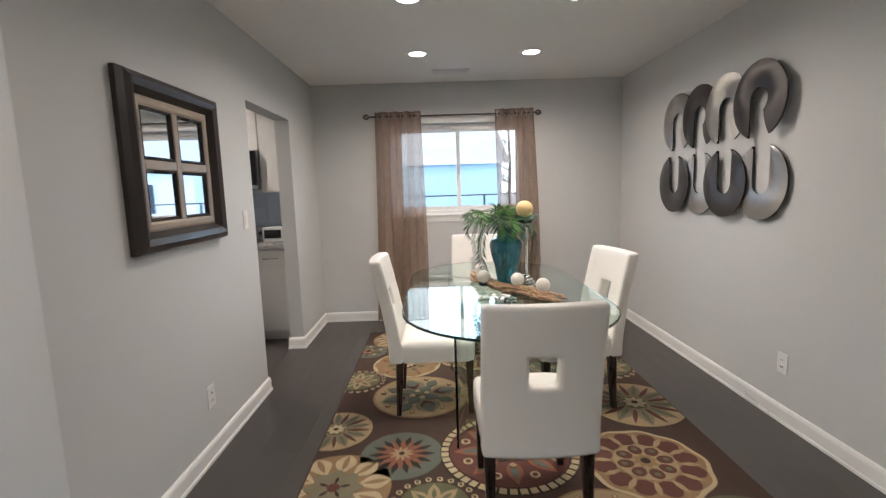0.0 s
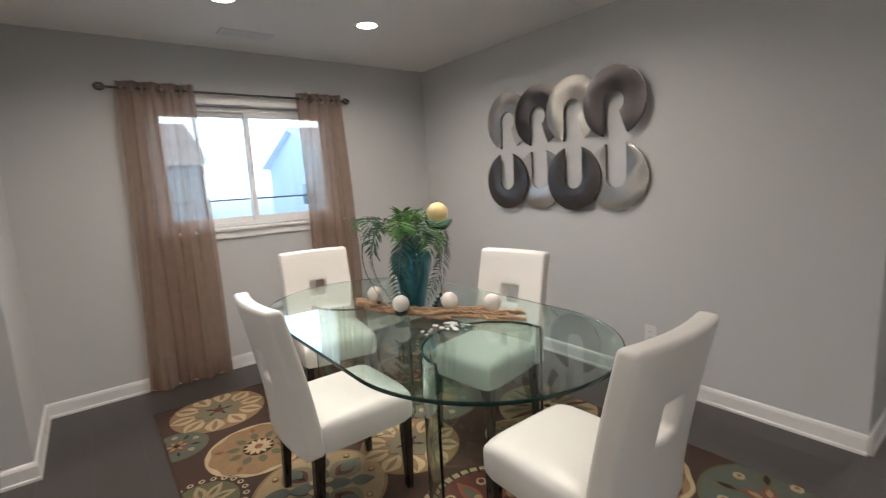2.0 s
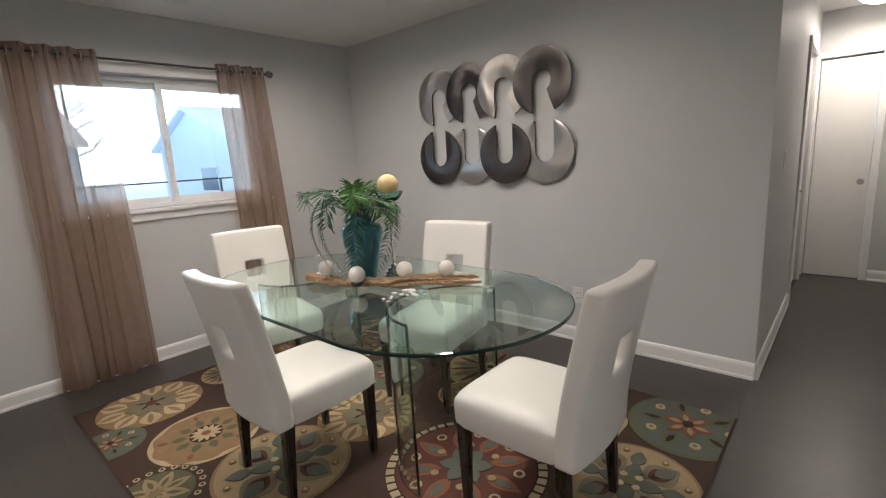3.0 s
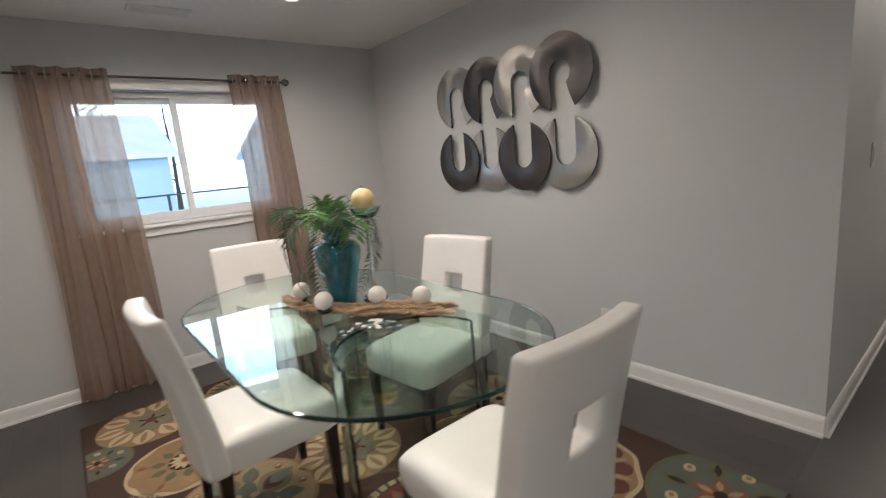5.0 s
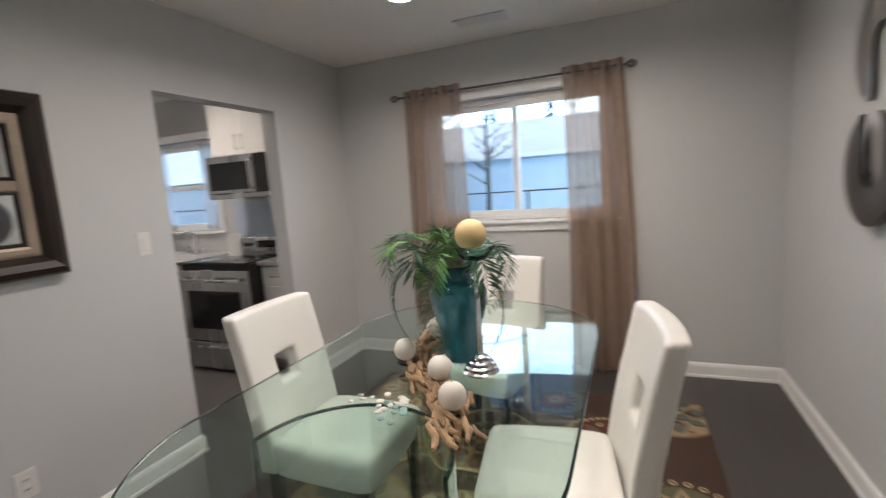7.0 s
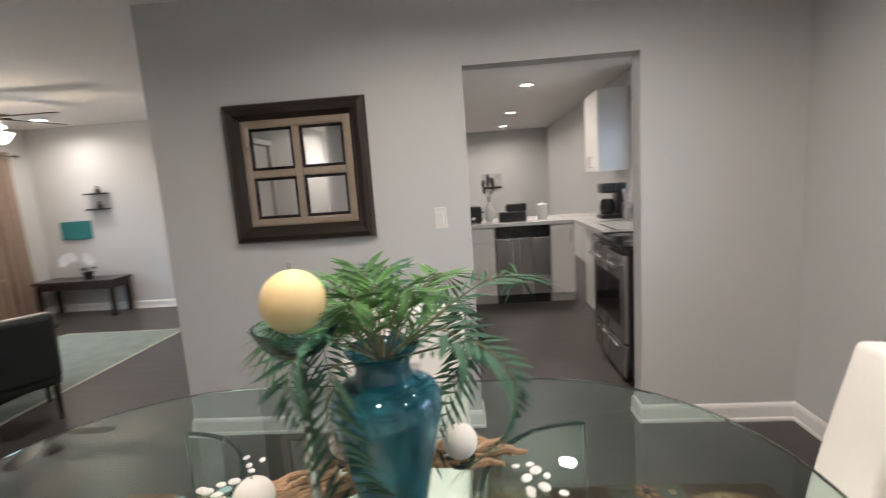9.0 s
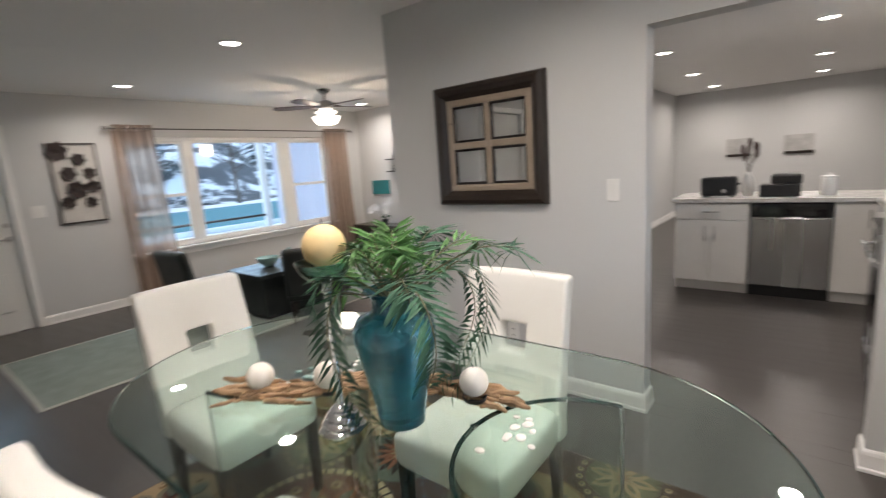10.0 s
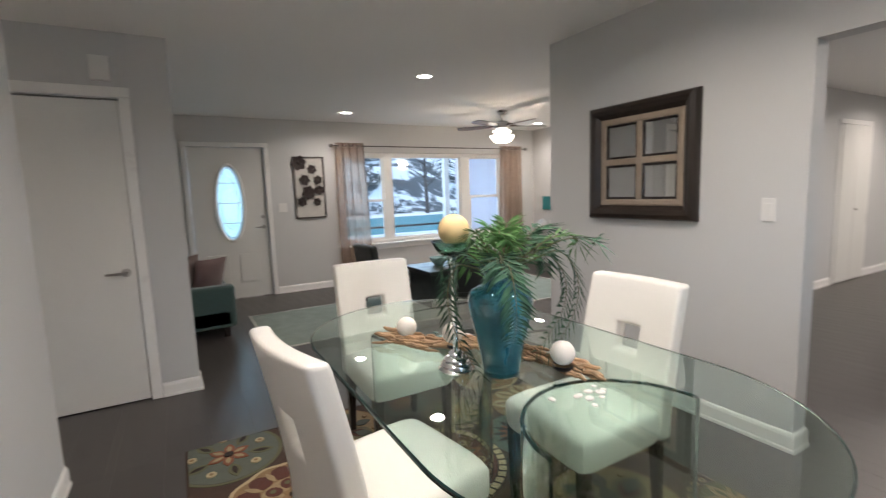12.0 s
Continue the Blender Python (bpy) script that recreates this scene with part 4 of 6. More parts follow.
for a, b in ((IY0 + 0.0405, cy - 0.0205), (cy + 0.0205, IY1 - 0.0405)):
    for c, d in ((IZ0 + 0.0405, cz - 0.0205), (cz + 0.0205, IZ1 - 0.0405)):
        yz_frame("lip", a, b, c, d, [(0, 0.001), (0, 0.017), (0.007, 0.019), (0.015, 0.011), (0.015, 0.001)], BLACKLIP, mir, "black inner lip")
        part("mirror_pane", box(0.002, 0.0075, a + 0.014, b - 0.014, c + 0.014, d - 0.014), MIRROR, mir, "mirror pane")

# ---------------------------------------------------------------- metal wall art
art = thing("metal_wall_art", "overlapping dark and silver metal rings as wall art", "wall art")


def keyhole(yc, zc, R, down, mt, depth, label, second=False):
    """A domed metal disc with a round-ended slot from its middle to its rim; of the upper ones one arm is cut off short."""
    s = 0.072
    n = 56
    a0 = math.asin(s / R)
    outer, inner = [], []
    for i in range(n + 1):
        low = a0 if second else 0.46
        a = -math.pi / 2 + low + (2 * math.pi - low - a0) * i / n
        outer.append((R * math.cos(a), R * math.sin(a)))
    for i in range(n + 1):
        f = i / n
        if f < 0.25 and not second:
            w = -0.95 * (1 - f / 0.25)
            inner.append((s * math.cos(w), s * math.sin(w)))
        elif f < 0.25:
            inner.append((s, -R * math.cos(a0) * (1 - f / 0.25)))
        elif f > 0.75:
            inner.append((-s, -R * math.cos(a0) * (f - 0.75) / 0.25))
        else:
            a = (f - 0.25) / 0.5 * math.pi
            inner.append((s * math.cos(a), s * math.sin(a)))
    bm = bmesh.new()
    rows = []
    sg = 1 if down else -1
    for k in range(5):
        f = k / 4
        row = []
        for (ox, oz), (ix, iz) in zip(outer, inner):
            u, v = ox + (ix - ox) * f, oz + (iz - oz) * f
            bulge = depth + 0.011 * math.sin(math.pi * min(1, 0.15 + 0.8 * f))
            row.append(bm.verts.new((EX - bulge, yc + u * sg * -1, zc + v * sg)))
        rows.append(row)
    for a, b in zip(rows, rows[1:]):
        for i in range(n):
            bm.faces.new((a[i], a[i + 1], b[i + 1], b[i]))
    ret = bmesh.ops.extrude_face_region(bm, geom=bm.faces[:])
    for g in ret["geom"]:
        if isinstance(g, bmesh.types.BMVert):
            g.co.x += 0.010
    bmesh.ops.recalc_face_normals(bm, faces=bm.faces[:])
    for f in bm.faces:
        if abs(f.normal.x) < 0.45:
            f.material_index = 1
    part("ring", bm, [mt, BLACKLIP], art, label, True)


COLS = [6.845, 6.525, 6.205, 5.885]
for i, (yc, mt, lab) in enumerate(zip(COLS, (ART_SILVER, ART_DARK, ART_PALE, ART_DARK), ("brushed silver ring", "dark bronze ring", "champagne ring", "dark bronze ring"))):
    keyhole(yc, 1.825, 0.222, True, mt, 0.024 + 0.012 * i, lab)
for i, (yc, mt, lab, d) in enumerate(zip(COLS, (ART_DARK, ART_SILVER, ART_DARK, ART_SILVER), ("dark bronze ring", "brushed silver ring", "dark bronze ring", "brushed silver ring"), (0.044, 0.024, 0.044, 0.026))):
    keyhole(yc, 1.358, 0.222, False, mt, d, lab, True)
for yc in COLS:
    part("stand_off", tube([(EX - 0.001, yc + 0.14, 1.86), (EX - 0.022, yc + 0.14, 1.86)], 0.008, 10), BLACK, art)
    part("stand_off", tube([(EX - 0.001, yc + 0.14, 1.33), (EX - 0.022, yc + 0.14, 1.33)], 0.008, 10), BLACK, art)

# ---------------------------------------------------------------- table centrepiece
TZ = 0.7545
vase = thing("vase", "glossy teal blue glass vase on the glass table", "vase", Matrix.Translation((1.665, 6.14, TZ)))
part("body", lathe([(0.055, 0), (0.060, 0.004), (0.066, 0.05), (0.080, 0.12), (0.098, 0.19), (0.107, 0.240), (0.106, 0.262), (0.095, 0.284), (0.066, 0.298)], 40), TEALGLASS, vase, "rounded teal glass body", True)
part("neck", lathe([(0.066, 0.2982), (0.054, 0.306), (0.051, 0.325), (0.056, 0.345), (0.068, 0.356), (0.070, 0.360), (0.064, 0.358), (0.052, 0.345), (0.047, 0.32), (0.047, 0.30)], 40), TEALGLASS, vase, "flared teal glass neck", True)
ch = thing("candle_holder", "slim chrome and glass candle holder on the glass table", "candle holder", Matrix.Translation((1.775, 6.03, TZ)))
part("foot", lathe([(0.056, 0), (0.062, 0.008), (0.054, 0.015), (0.046, 0.017), (0.054, 0.025), (0.047, 0.032), (0.036, 0.034), (0.043, 0.042), (0.035, 0.050), (0.020, 0.053), (0.026, 0.061), (0.018, 0.068), (0.010, 0.072)], 28), CHROME, ch, "stepped chrome foot", True)
part("stem", lathe([(0.010, 0.058), (0.009, 0.20), (0.010, 0.364), (0.016, 0.372), (0.011, 0.382), (0.014, 0.392)], 20), CHROME, ch, "slim chrome stem", True)
p = part("dish", lathe([(0.014, 0.390), (0.045, 0.402), (0.060, 0.420), (0.072, 0.446), (0.068, 0.446), (0.055, 0.425), (0.040, 0.411), (0.012, 0.402)], 28), glass("pale_teal_glass", (0.65, 0.9, 0.85)), ch, "pale teal glass dish", True)
p.visible_shadow = False


def ball(r, seg=28, squash=1.0):
    return lathe([(max(0.0008, r * math.sin(math.pi * i / 18)), r - r * squash * math.cos(math.pi * i / 18)) for i in range(19)], seg)


c = thing("candle", "round yellow ball candle on the glass holder", "candle", Matrix.Translation((1.765, 6.025, TZ + 0.428)))
part("wax", ball(0.053), YELLOWWAX, c, smooth=True)
part("wick", tube([(0, 0, 0.105), (0.001, 0, 0.118)], 0.0014, 6), BLACK, c)
BALLS = [(1.51, 6.265), (1.50, 6.0), (1.69, 5.868), (1.80, 5.69)]
for x, y in BALLS:
    c = thing("candle", "round ivory ball candle resting in the driftwood", "candle", Matrix.Translation((x, y, TZ + 0.034)), "ivory ball candles")
    part("wax", ball(0.040), WAX, c, smooth=True)
    part("wick", tube([(0, 0, 0.079), (0.001, 0, 0.088)], 0.0012, 6), BLACK, c)
drift = thing("driftwood_centrepiece", "long centrepiece of tied tan driftwood sticks", "centrepiece", Matrix.Translation((0, 0, TZ)))
for x, y in BALLS:
    part("cup", lathe([(0.020, 0.016), (0.030, 0.022), (0.034, 0.034), (0.031, 0.034), (0.026, 0.026), (0.018, 0.022)], 20, at=(x, y, 0)), BLACK, drift, "dark metal candle cup", True)
rng = random.Random(5)
LINE = [Vector((1.86, 5.58)), Vector((1.74, 5.79)), Vector((1.60, 5.93)), Vector((1.49, 6.12)), Vector((1.46, 6.38))]


def along(f):
    k = min(3, int(f * 4))
    g = f * 4 - k
    return LINE[k].lerp(LINE[k + 1], g)


for i in range(125):
    f = rng.uniform(0.02, 0.98)
    p = along(f)
    d = (along(min(1, f + 0.05)) - along(max(0, f - 0.05))).normalized()
    a = math.atan2(d.y, d.x) + rng.gauss(0, 0.20)
    ln = rng.uniform(0.04, 0.085)
    off = rng.gauss(0, 0.024)
    z = 0.008 + rng.random() * 0.030
    cx, cy_ = p.x - d.y * off, p.y + d.x * off
    pts = []
    for k in range(6):
        g = -1 + 2 * k / 5
        pts.append((cx + math.cos(a) * ln * g + rng.gauss(0, 0.004), cy_ + math.sin(a) * ln * g + rng.gauss(0, 0.004), max(0.006, z + rng.gauss(0, 0.003))))
    r = rng.uniform(0.0055, 0.0105)
    part("stick", tube(pts, [r * 0.6, r, r * 1.1, r, r * 0.9, r * 0.5], 7), DRIFT, drift, smooth=True)


def pebble(x, y, s, mt, label, cat="shell"):
    bm = ball(s, 10, 0.6)
    for v in bm.verts:
        v.co.x *= 1.3 + 0.2 * noise.noise((x * 30, y * 30, v.co.z * 40))
        v.co.z = (v.co.z - 0.4 * s) * 0.6
    bm.transform(pose(x, y, TZ + 0.0005, 0, 0, (x * 977 + y * 631) % 360))
    tagged(part("shell" if cat == "shell" else "sea_glass", bm, mt, smooth=True), label, cat, "shells and sea glass on the table")


rng = random.Random(9)
for i in range(26):
    f = rng.random()
    x, y = 1.56 + rng.gauss(0, 0.055), 5.72 + rng.gauss(0, 0.045)
    if i > 15:
        x, y = 1.56 + rng.gauss(0, 0.04), 6.42 + rng.gauss(0, 0.035)
    pebble(x, y, rng.uniform(0.007, 0.013), PEBBLE, "small white shell lying on the glass table")
for i in range(9):
    pebble(1.62 + rng.gauss(0, 0.05), 5.70 + rng.gauss(0, 0.035), rng.uniform(0.008, 0.012), SEAGLASS, "aqua sea glass piece lying on the glass table", "sea glass")

# fern fronds in the vase
fern = thing("fern_bouquet", "green fern fronds arching out of the teal vase", "plant", Matrix.Translation((1.665, 6.14, TZ + 0.335)))


def frond(az, rise, reach, drop, leaf, n, mt, seed, curl=0.0, bend=0.60, sag=1.6):
    """An arching frond with paired narrow leaflets."""
    r = random.Random(seed)
    pts = []
    for i in range(n + 1):
        f = i / n
        a = az + curl * f * f
        rad = reach * math.sin(f * bend * math.pi)
        z = rise * math.sin(min(1.0, f * 1.9) * math.pi / 2) - drop * (max(0, f - 0.30) / 0.70) ** sag
        pts.append(Vector((0.01 * math.cos(a) + rad * math.cos(a), 0.01 * math.sin(a) + rad * math.sin(a), z)))
    bm = tube(pts, [0.0026 * (1 - 0.75 * i / n) for i in range(n + 1)], 5)
    for f in bm.faces:
        f.material_index = 1
    for i in range(2, n + 1):
        p = pts[i]
        d = (pts[i] - pts[i - 1]).normalized()
        side = Vector((-math.sin(az + curl), math.cos(az + curl), 0))
        side = (side - d * side.dot(d)).normalized()
        f = i / n
        size = leaf * math.sin(math.pi * (0.16 + 0.70 * f)) ** 0.7 + 0.01
        for s in (-1, 1):
            w = (side * s * (0.85 + 0.2 * r.random()) + d * (0.55 + 0.35 * r.random()) + Vector((0, 0, r.uniform(-0.15, 0.25)))).normalized()
            up = w.cross(d).normalized() * s
            wid = w.cross(up).normalized() * size * r.uniform(0.060, 0.085)
            mid = p + w * size * 0.45 + up * size * 0.04
            tip = p + w * size + Vector((0, 0, -size * 0.15))
            q = [bm.verts.new(c) for c in (p, mid + wid, tip, mid - wid, mid + up * size * 0.03)]
            for tri in ((0, 1, 4), (1, 2, 4), (2, 3, 4), (3, 0, 4)):
                bm.faces.new([q[k] for k in tri])
    part("frond", bm, [mt, STEM], fern)


rng = random.Random(21)
for k in range(8):     # upright light green tuft
    az = k * 0.785 + rng.uniform(-0.3, 0.3)
    frond(az, rng.uniform(0.10, 0.165), rng.uniform(0.04, 0.12), rng.uniform(0.0, 0.05), rng.uniform(0.055, 0.075), 14, LEAF, 100 + k)
ARCHING = [(-2.40, 0.14, 0.25, 0.06), (-2.80, 0.11, 0.25, 0.13), (-2.05, 0.12, 0.21, 0.10), (-3.10, 0.15, 0.23, 0.05), (2.60, 0.13, 0.25, 0.05), (1.95, 0.13, 0.30, 0.02),
           (0.95, 0.09, 0.19, 0.06), (-0.75, 0.09, 0.18, 0.13), (-1.50, 0.10, 0.20, 0.12)]
for k, (az, rise, reach, drop) in enumerate(ARCHING):     # arching comb-like fronds
    frond(az, rise, reach, drop, 0.085, 18, DARKLEAF if k % 4 else LEAF, 200 + k, rng.uniform(-0.25, 0.25))
HANGING = [(2.35, 0.24, 0.40, 0.35, 0.10), (2.10, 0.20, 0.36, 0.70, 0.09), (1.05, 0.26, 0.26, 0.10, 0.08), (-0.50, 0.17, 0.36, 0.75, 0.05), (-2.30, 0.24, 0.37, -0.20, 0.07)]
for k, (az, reach, drop, curl, rise) in enumerate(HANGING):     # long ones that hang to the table
    frond(az, rise, reach, drop, 0.060, 30, DARKLEAF, 300 + k, curl, 0.80, 1.25)

# ---------------------------------------------------------------- kitchen
def bar_handle(parent, p, q, out, r=0.005):
    """A slim bar pull between p and q, standing off along out."""
    p, q, out = Vector(p), Vector(q), Vector(out)
    bm = tube([p + out * 0.03, q + out * 0.03], r, 8)
    tube([p.lerp(q, 0.1), p.lerp(q, 0.1) + out * 0.03], r * 0.8, 6, bm)
    tube([p.lerp(q, 0.9), p.lerp(q, 0.9) + out * 0.03], r * 0.8, 6, bm)
    return part("handle", bm, NICKEL, parent, "brushed nickel bar pull", True)


def base_cabinet(width, doors, label, m, drawer=True):
    """A base cabinet, front towards -y, from x = 0 to width, front face at y = 0."""
    t = thing("base_cabinet", label, "cabinet", m, "white kitchen base cabinets")
    part("body", box(0.002, width - 0.002, 0.02, 0.60, 0.10, 0.875), CABINET, t)
    part("toe_kick", box(0.002, width - 0.002, 0.075, 0.58, 0.001, 0.099), CABINET, t)
    ztop = 0.868
    if drawer:
        d = part("drawer_front", box(0.004, width - 0.004, 0.0, 0.019, 0.715, ztop, 0.003), CABINET, t)
        bar_handle(d, (width / 2 - 0.07, 0, 0.79), (width / 2 + 0.07, 0, 0.79), (0, -1, 0))
        ztop = 0.708
    w = (width - 0.008) / doors
    for k in range(doors):
        a = 0.004 + k * w
        d = part("door", box(a + 0.001, a + w - 0.001, 0.0, 0.019, 0.108, ztop, 0.003), CABINET, t)
        hx = a + w - 0.04 if (k == 0 and doors == 2) or doors == 1 else a + 0.04
        bar_handle(d, (hx, 0, ztop - 0.20), (hx, 0, ztop - 0.05), (0, -1, 0))
    return t


def wall_cabinet(width, height, doors, label, m, low_handles=True):
    t = thing("wall_cabinet", label, "cabinet", m, "white kitchen wall cabinets")
    part("body", box(0.002, width - 0.002, 0.02, 0.328, 0, height), CABINET, t)
    w = (width - 0.004) / doors
    for k in range(doors):
        a = 0.002 + k * w
        d = part("door", box(a + 0.001, a + w - 0.001, 0, 0.019, 0.003, height - 0.003, 0.003), CABINET, t)
        hx = a + w - 0.035 if k == 0 else a + 0.035
        bar_handle(d, (hx, 0, 0.04), (hx, 0, 0.17), (0, -1, 0))
    return t


FY = 7.395      # front of the north run
base_cabinet(0.36, 1, "white base cabinet with one door beside the range", pose(-0.49, FY, 0))
base_cabinet(0.90, 2, "white sink base cabinet with two doors", pose(-2.16, FY, 0), False)
# peninsula with the dishwasher, its front towards the dining room
PX = -2.56
base_cabinet(0.62, 2, "white base cabinet with a drawer and two doors", pose(PX, 5.90, 0, 0, 0, 90))
base_cabinet(0.26, 1, "narrow white corner base cabinet", pose(PX, 7.12, 0, 0, 0, 90), False)
dw = thing("dishwasher", "stainless steel dishwasher with a black control strip", "dishwasher", pose(PX, 6.525, 0, 0, 0, 90))
part("body", box(0.004, 0.590, 0.02, 0.58, 0.10, 0.872), BLACK, dw)
part("door", box(0.004, 0.590, -0.012, 0.019, 0.115, 0.745, 0.006), STEEL, dw, "brushed stainless steel door")
part("control_panel", box(0.004, 0.590, -0.010, 0.019, 0.750, 0.868, 0.005), BLACKGLASS, dw, "black control strip")
part("handle", tube([(0.06, -0.035, 0.735), (0.53, -0.035, 0.735)], 0.009, 10), STEEL, dw, smooth=True)
part("toe_kick", box(0.004, 0.590, 0.06, 0.5, 0.001, 0.099), BLACK, dw)
tagged(part("countertop", join(box(-3.22, PX + 0.025, 5.87, 7.985, 0.877, 0.915, 0.004), box(PX + 0.026, -1.262, FY - 0.025, 7.985, 0.877, 0.915, 0.004)), COUNTER), "pale speckled stone countertop", "countertop")
tagged(part("countertop", box(-0.498, -0.125, FY - 0.025, 7.985, 0.877, 0.915, 0.004), DARKCOUNTER), "grey speckled stone countertop", "countertop")

rg = thing("range", "stainless steel range with a black glass oven window", "stove", pose(-1.255, 7.26, 0))
RW = 0.752
part("body", box(0, RW, 0.03, 0.72, 0.09, 0.905), BLACK, rg)
part("base", box(0.02, RW - 0.02, 0.06, 0.70, 0.001, 0.089), BLACK, rg)
d = part("oven_door", box(0.004, RW - 0.004, -0.008, 0.029, 0.265, 0.86, 0.006), STEEL, rg, "stainless steel oven door")
part("window", box(0.09, RW - 0.09, -0.011, -0.006, 0.37, 0.69, 0.003), BLACKGLASS, d, "black oven glass")
part("handle", tube([(0.05, -0.05, 0.785), (RW - 0.05, -0.05, 0.785)], 0.012, 12), STEEL, d, "steel bar handle", True)
for x in (0.08, RW - 0.08):
    part("handle_post", tube([(x, -0.008, 0.785), (x, -0.05, 0.785)], 0.008, 8), STEEL, d)
d = part("drawer", box(0.004, RW - 0.004, -0.006, 0.029, 0.03, 0.255, 0.006), STEEL, rg, "stainless steel storage drawer")
part("handle", box(0.12, RW - 0.12, -0.022, -0.006, 0.205, 0.222, 0.004), STEEL, d)
part("cooktop", box(-0.002, RW + 0.002, -0.012, 0.64, 0.906, 0.922, 0.004), BLACKGLASS, rg, "black glass cooktop")
part("backguard", box(0.0, RW, 0.645, 0.72, 0.906, 1.055, 0.008), STEEL, rg, "steel control panel")
part("display", box(0.26, 0.50, 0.641, 0.646, 0.955, 1.02), BLACKGLASS, rg)
for x in (0.07, 0.16, 0.58, 0.68):
    part("knob", tube([(x, 0.645, 0.985), (x, 0.615, 0.985)], [0.022, 0.018], 16), BLACK, rg, "black knob", True)
for x, y, r in ((0.2, 0.15, 0.09), (0.55, 0.15, 0.075), (0.2, 0.45, 0.075), (0.55, 0.45, 0.1)):
    part("burner", lathe([(r, 0.9222), (r, 0.9226)], 32, at=(x, y, 0)), mat("burner_ring", (0.03, 0.03, 0.03), 0.3), rg)

mw = thing("microwave", "stainless steel over-the-range microwave with dark glass", "microwave", pose(-1.15, 7.585, 1.42))
part("body", box(0, 0.70, 0.02, 0.405, 0, 0.365), STEEL, mw)
part("door", box(0.003, 0.535, -0.008, 0.019, 0.045, 0.362, 0.005), STEEL, mw, "stainless steel door")
part("window", box(0.035, 0.46, -0.011, -0.006, 0.075, 0.305, 0.003), BLACKGLASS, mw, "dark glass window")
part("control_panel", box(0.540, 0.697, -0.008, 0.019, 0.045, 0.362, 0.005), BLACKGLASS, mw, "black control panel")
part("handle", tube([(0.505, -0.008, 0.07), (0.505, -0.04, 0.10), (0.505, -0.04, 0.30), (0.505, -0.008, 0.335)], 0.009, 10), CHROME, mw, "chrome bar handle", True)
part("vent_strip", box(0.003, 0.697, -0.004, 0.019, 0.003, 0.042, 0.003), STEEL, mw)
wall_cabinet(0.70, 0.50, 2, "white wall cabinet above the microwave", pose(-1.15, 7.658, 1.79))
wall_cabinet(0.31, 0.90, 1, "tall white wall cabinet beside the microwave", pose(-0.445, 7.658, 1.39))
wall_cabinet(0.60, 0.85, 2, "white wall cabinet beside the kitchen window", pose(-3.20, 7.658, 1.40))

bs = tagged(new("backsplash"), "glossy tile backsplash with blue daylight put into its colour", "backsplash", kind="structure")
tile_mesh = None
for i in range(6):
    for j in range(3):
        if i == 0 and j == 0:
            tile_mesh = box(0.001, 0.199, -0.008, -0.001, 0.001, 0.159, 0.0015, 1)
            t0 = part("tile", tile_mesh, TILE, bs)
            t0.location = (-1.32, 8.0, 0.917)
        else:
            o = new("tile", t0.data)
            o.parent, o.location = bs, (-1.32 + i * 0.2, 8.0, 0.917 + j * 0.16)

kw = thing("window_kitchen", "white double-hung kitchen window above the sink", "window", kind="structure")
part("window_frame", holed([-2.517, -2.48, -1.54, -1.503], [1.123, 1.15, 1.98, 2.017], lambda u, v: -2.48 < u < -1.54 and 1.15 < v < 1.98, 0.07, lambda u, v, k: (u, 8.05 + k, v)), TRIM, kw)
sash(kw, -2.479, -1.541, 1.151, 1.58, 8.054)
sash(kw, -2.479, -1.541, 1.55, 1.979, 8.088)
part("window_sill", box(-2.58, -1.44, 7.95, 8.049, 1.095, 1.119, 0.006), TRIM, kw)
part("casing", holed([-2.58, -2.51, -1.51, -1.44], [1.1195, 1.12, 2.022, 2.09], lambda u, v: -2.51 < u < -1.51 and v < 2.022, 0.018, lambda u, v, k: (u, 7.981 + k, v)), TRIM, kw)
SHEER = cloth("white_sheer", (0.72, 0.74, 0.76), 0.5, 0.3)
for a, b in ((-2.46, -2.20), (-1.72, -1.56)):
    t = thing("cafe_curtain", "narrow white sheer curtain at the kitchen window", "curtain", group="kitchen curtains")
    bm = bmesh.new()
    g = [[bm.verts.new((a + (b - a) * i / 30, 8.025 + 0.014 * math.sin(i * 1.3), z)) for i in range(31)] for z in (1.98, 1.7, 1.4, 1.14)]
    for j in range(3):
        for i in range(30):
            bm.faces.new((g[j][i], g[j + 1][i], g[j + 1][i + 1], g[j][i + 1]))
    part("cloth", bm, SHEER, t, smooth=True)

fc = thing("kitchen_faucet", "arched chrome kitchen faucet on the countertop", "faucet", Matrix.Translation((-1.72, 7.86, 0.916)))
part("base", lathe([(0.030, 0), (0.030, 0.012), (0.018, 0.03)], 20), CHROME, fc, smooth=True)
part("spout", tube([(0, 0, 0.02), (0, 0, 0.14), (0, -0.02, 0.19), (0, -0.08, 0.22), (0, -0.15, 0.20), (0, -0.175, 0.15)], 0.012, 12), CHROME, fc, smooth=True)
for x in (-0.1, 0.1):
    part("handle", tube([(x, 0, 0.0), (x, 0, 0.05), (x * 1.5, -0.01, 0.07)], [0.02, 0.014, 0.008], 12), CHROME, fc, smooth=True)
tagged(part("sink", holed([-2.12, -2.10, -1.40, -1.38], [7.46, 7.48, 7.78, 7.80], lambda u, v: -2.10 < u < -1.40 and 7.48 < v < 7.78, 0.004, lambda u, v, k: (u, v, 0.9155 + k)), CHROME), "stainless steel sink rim in the countertop", "sink")

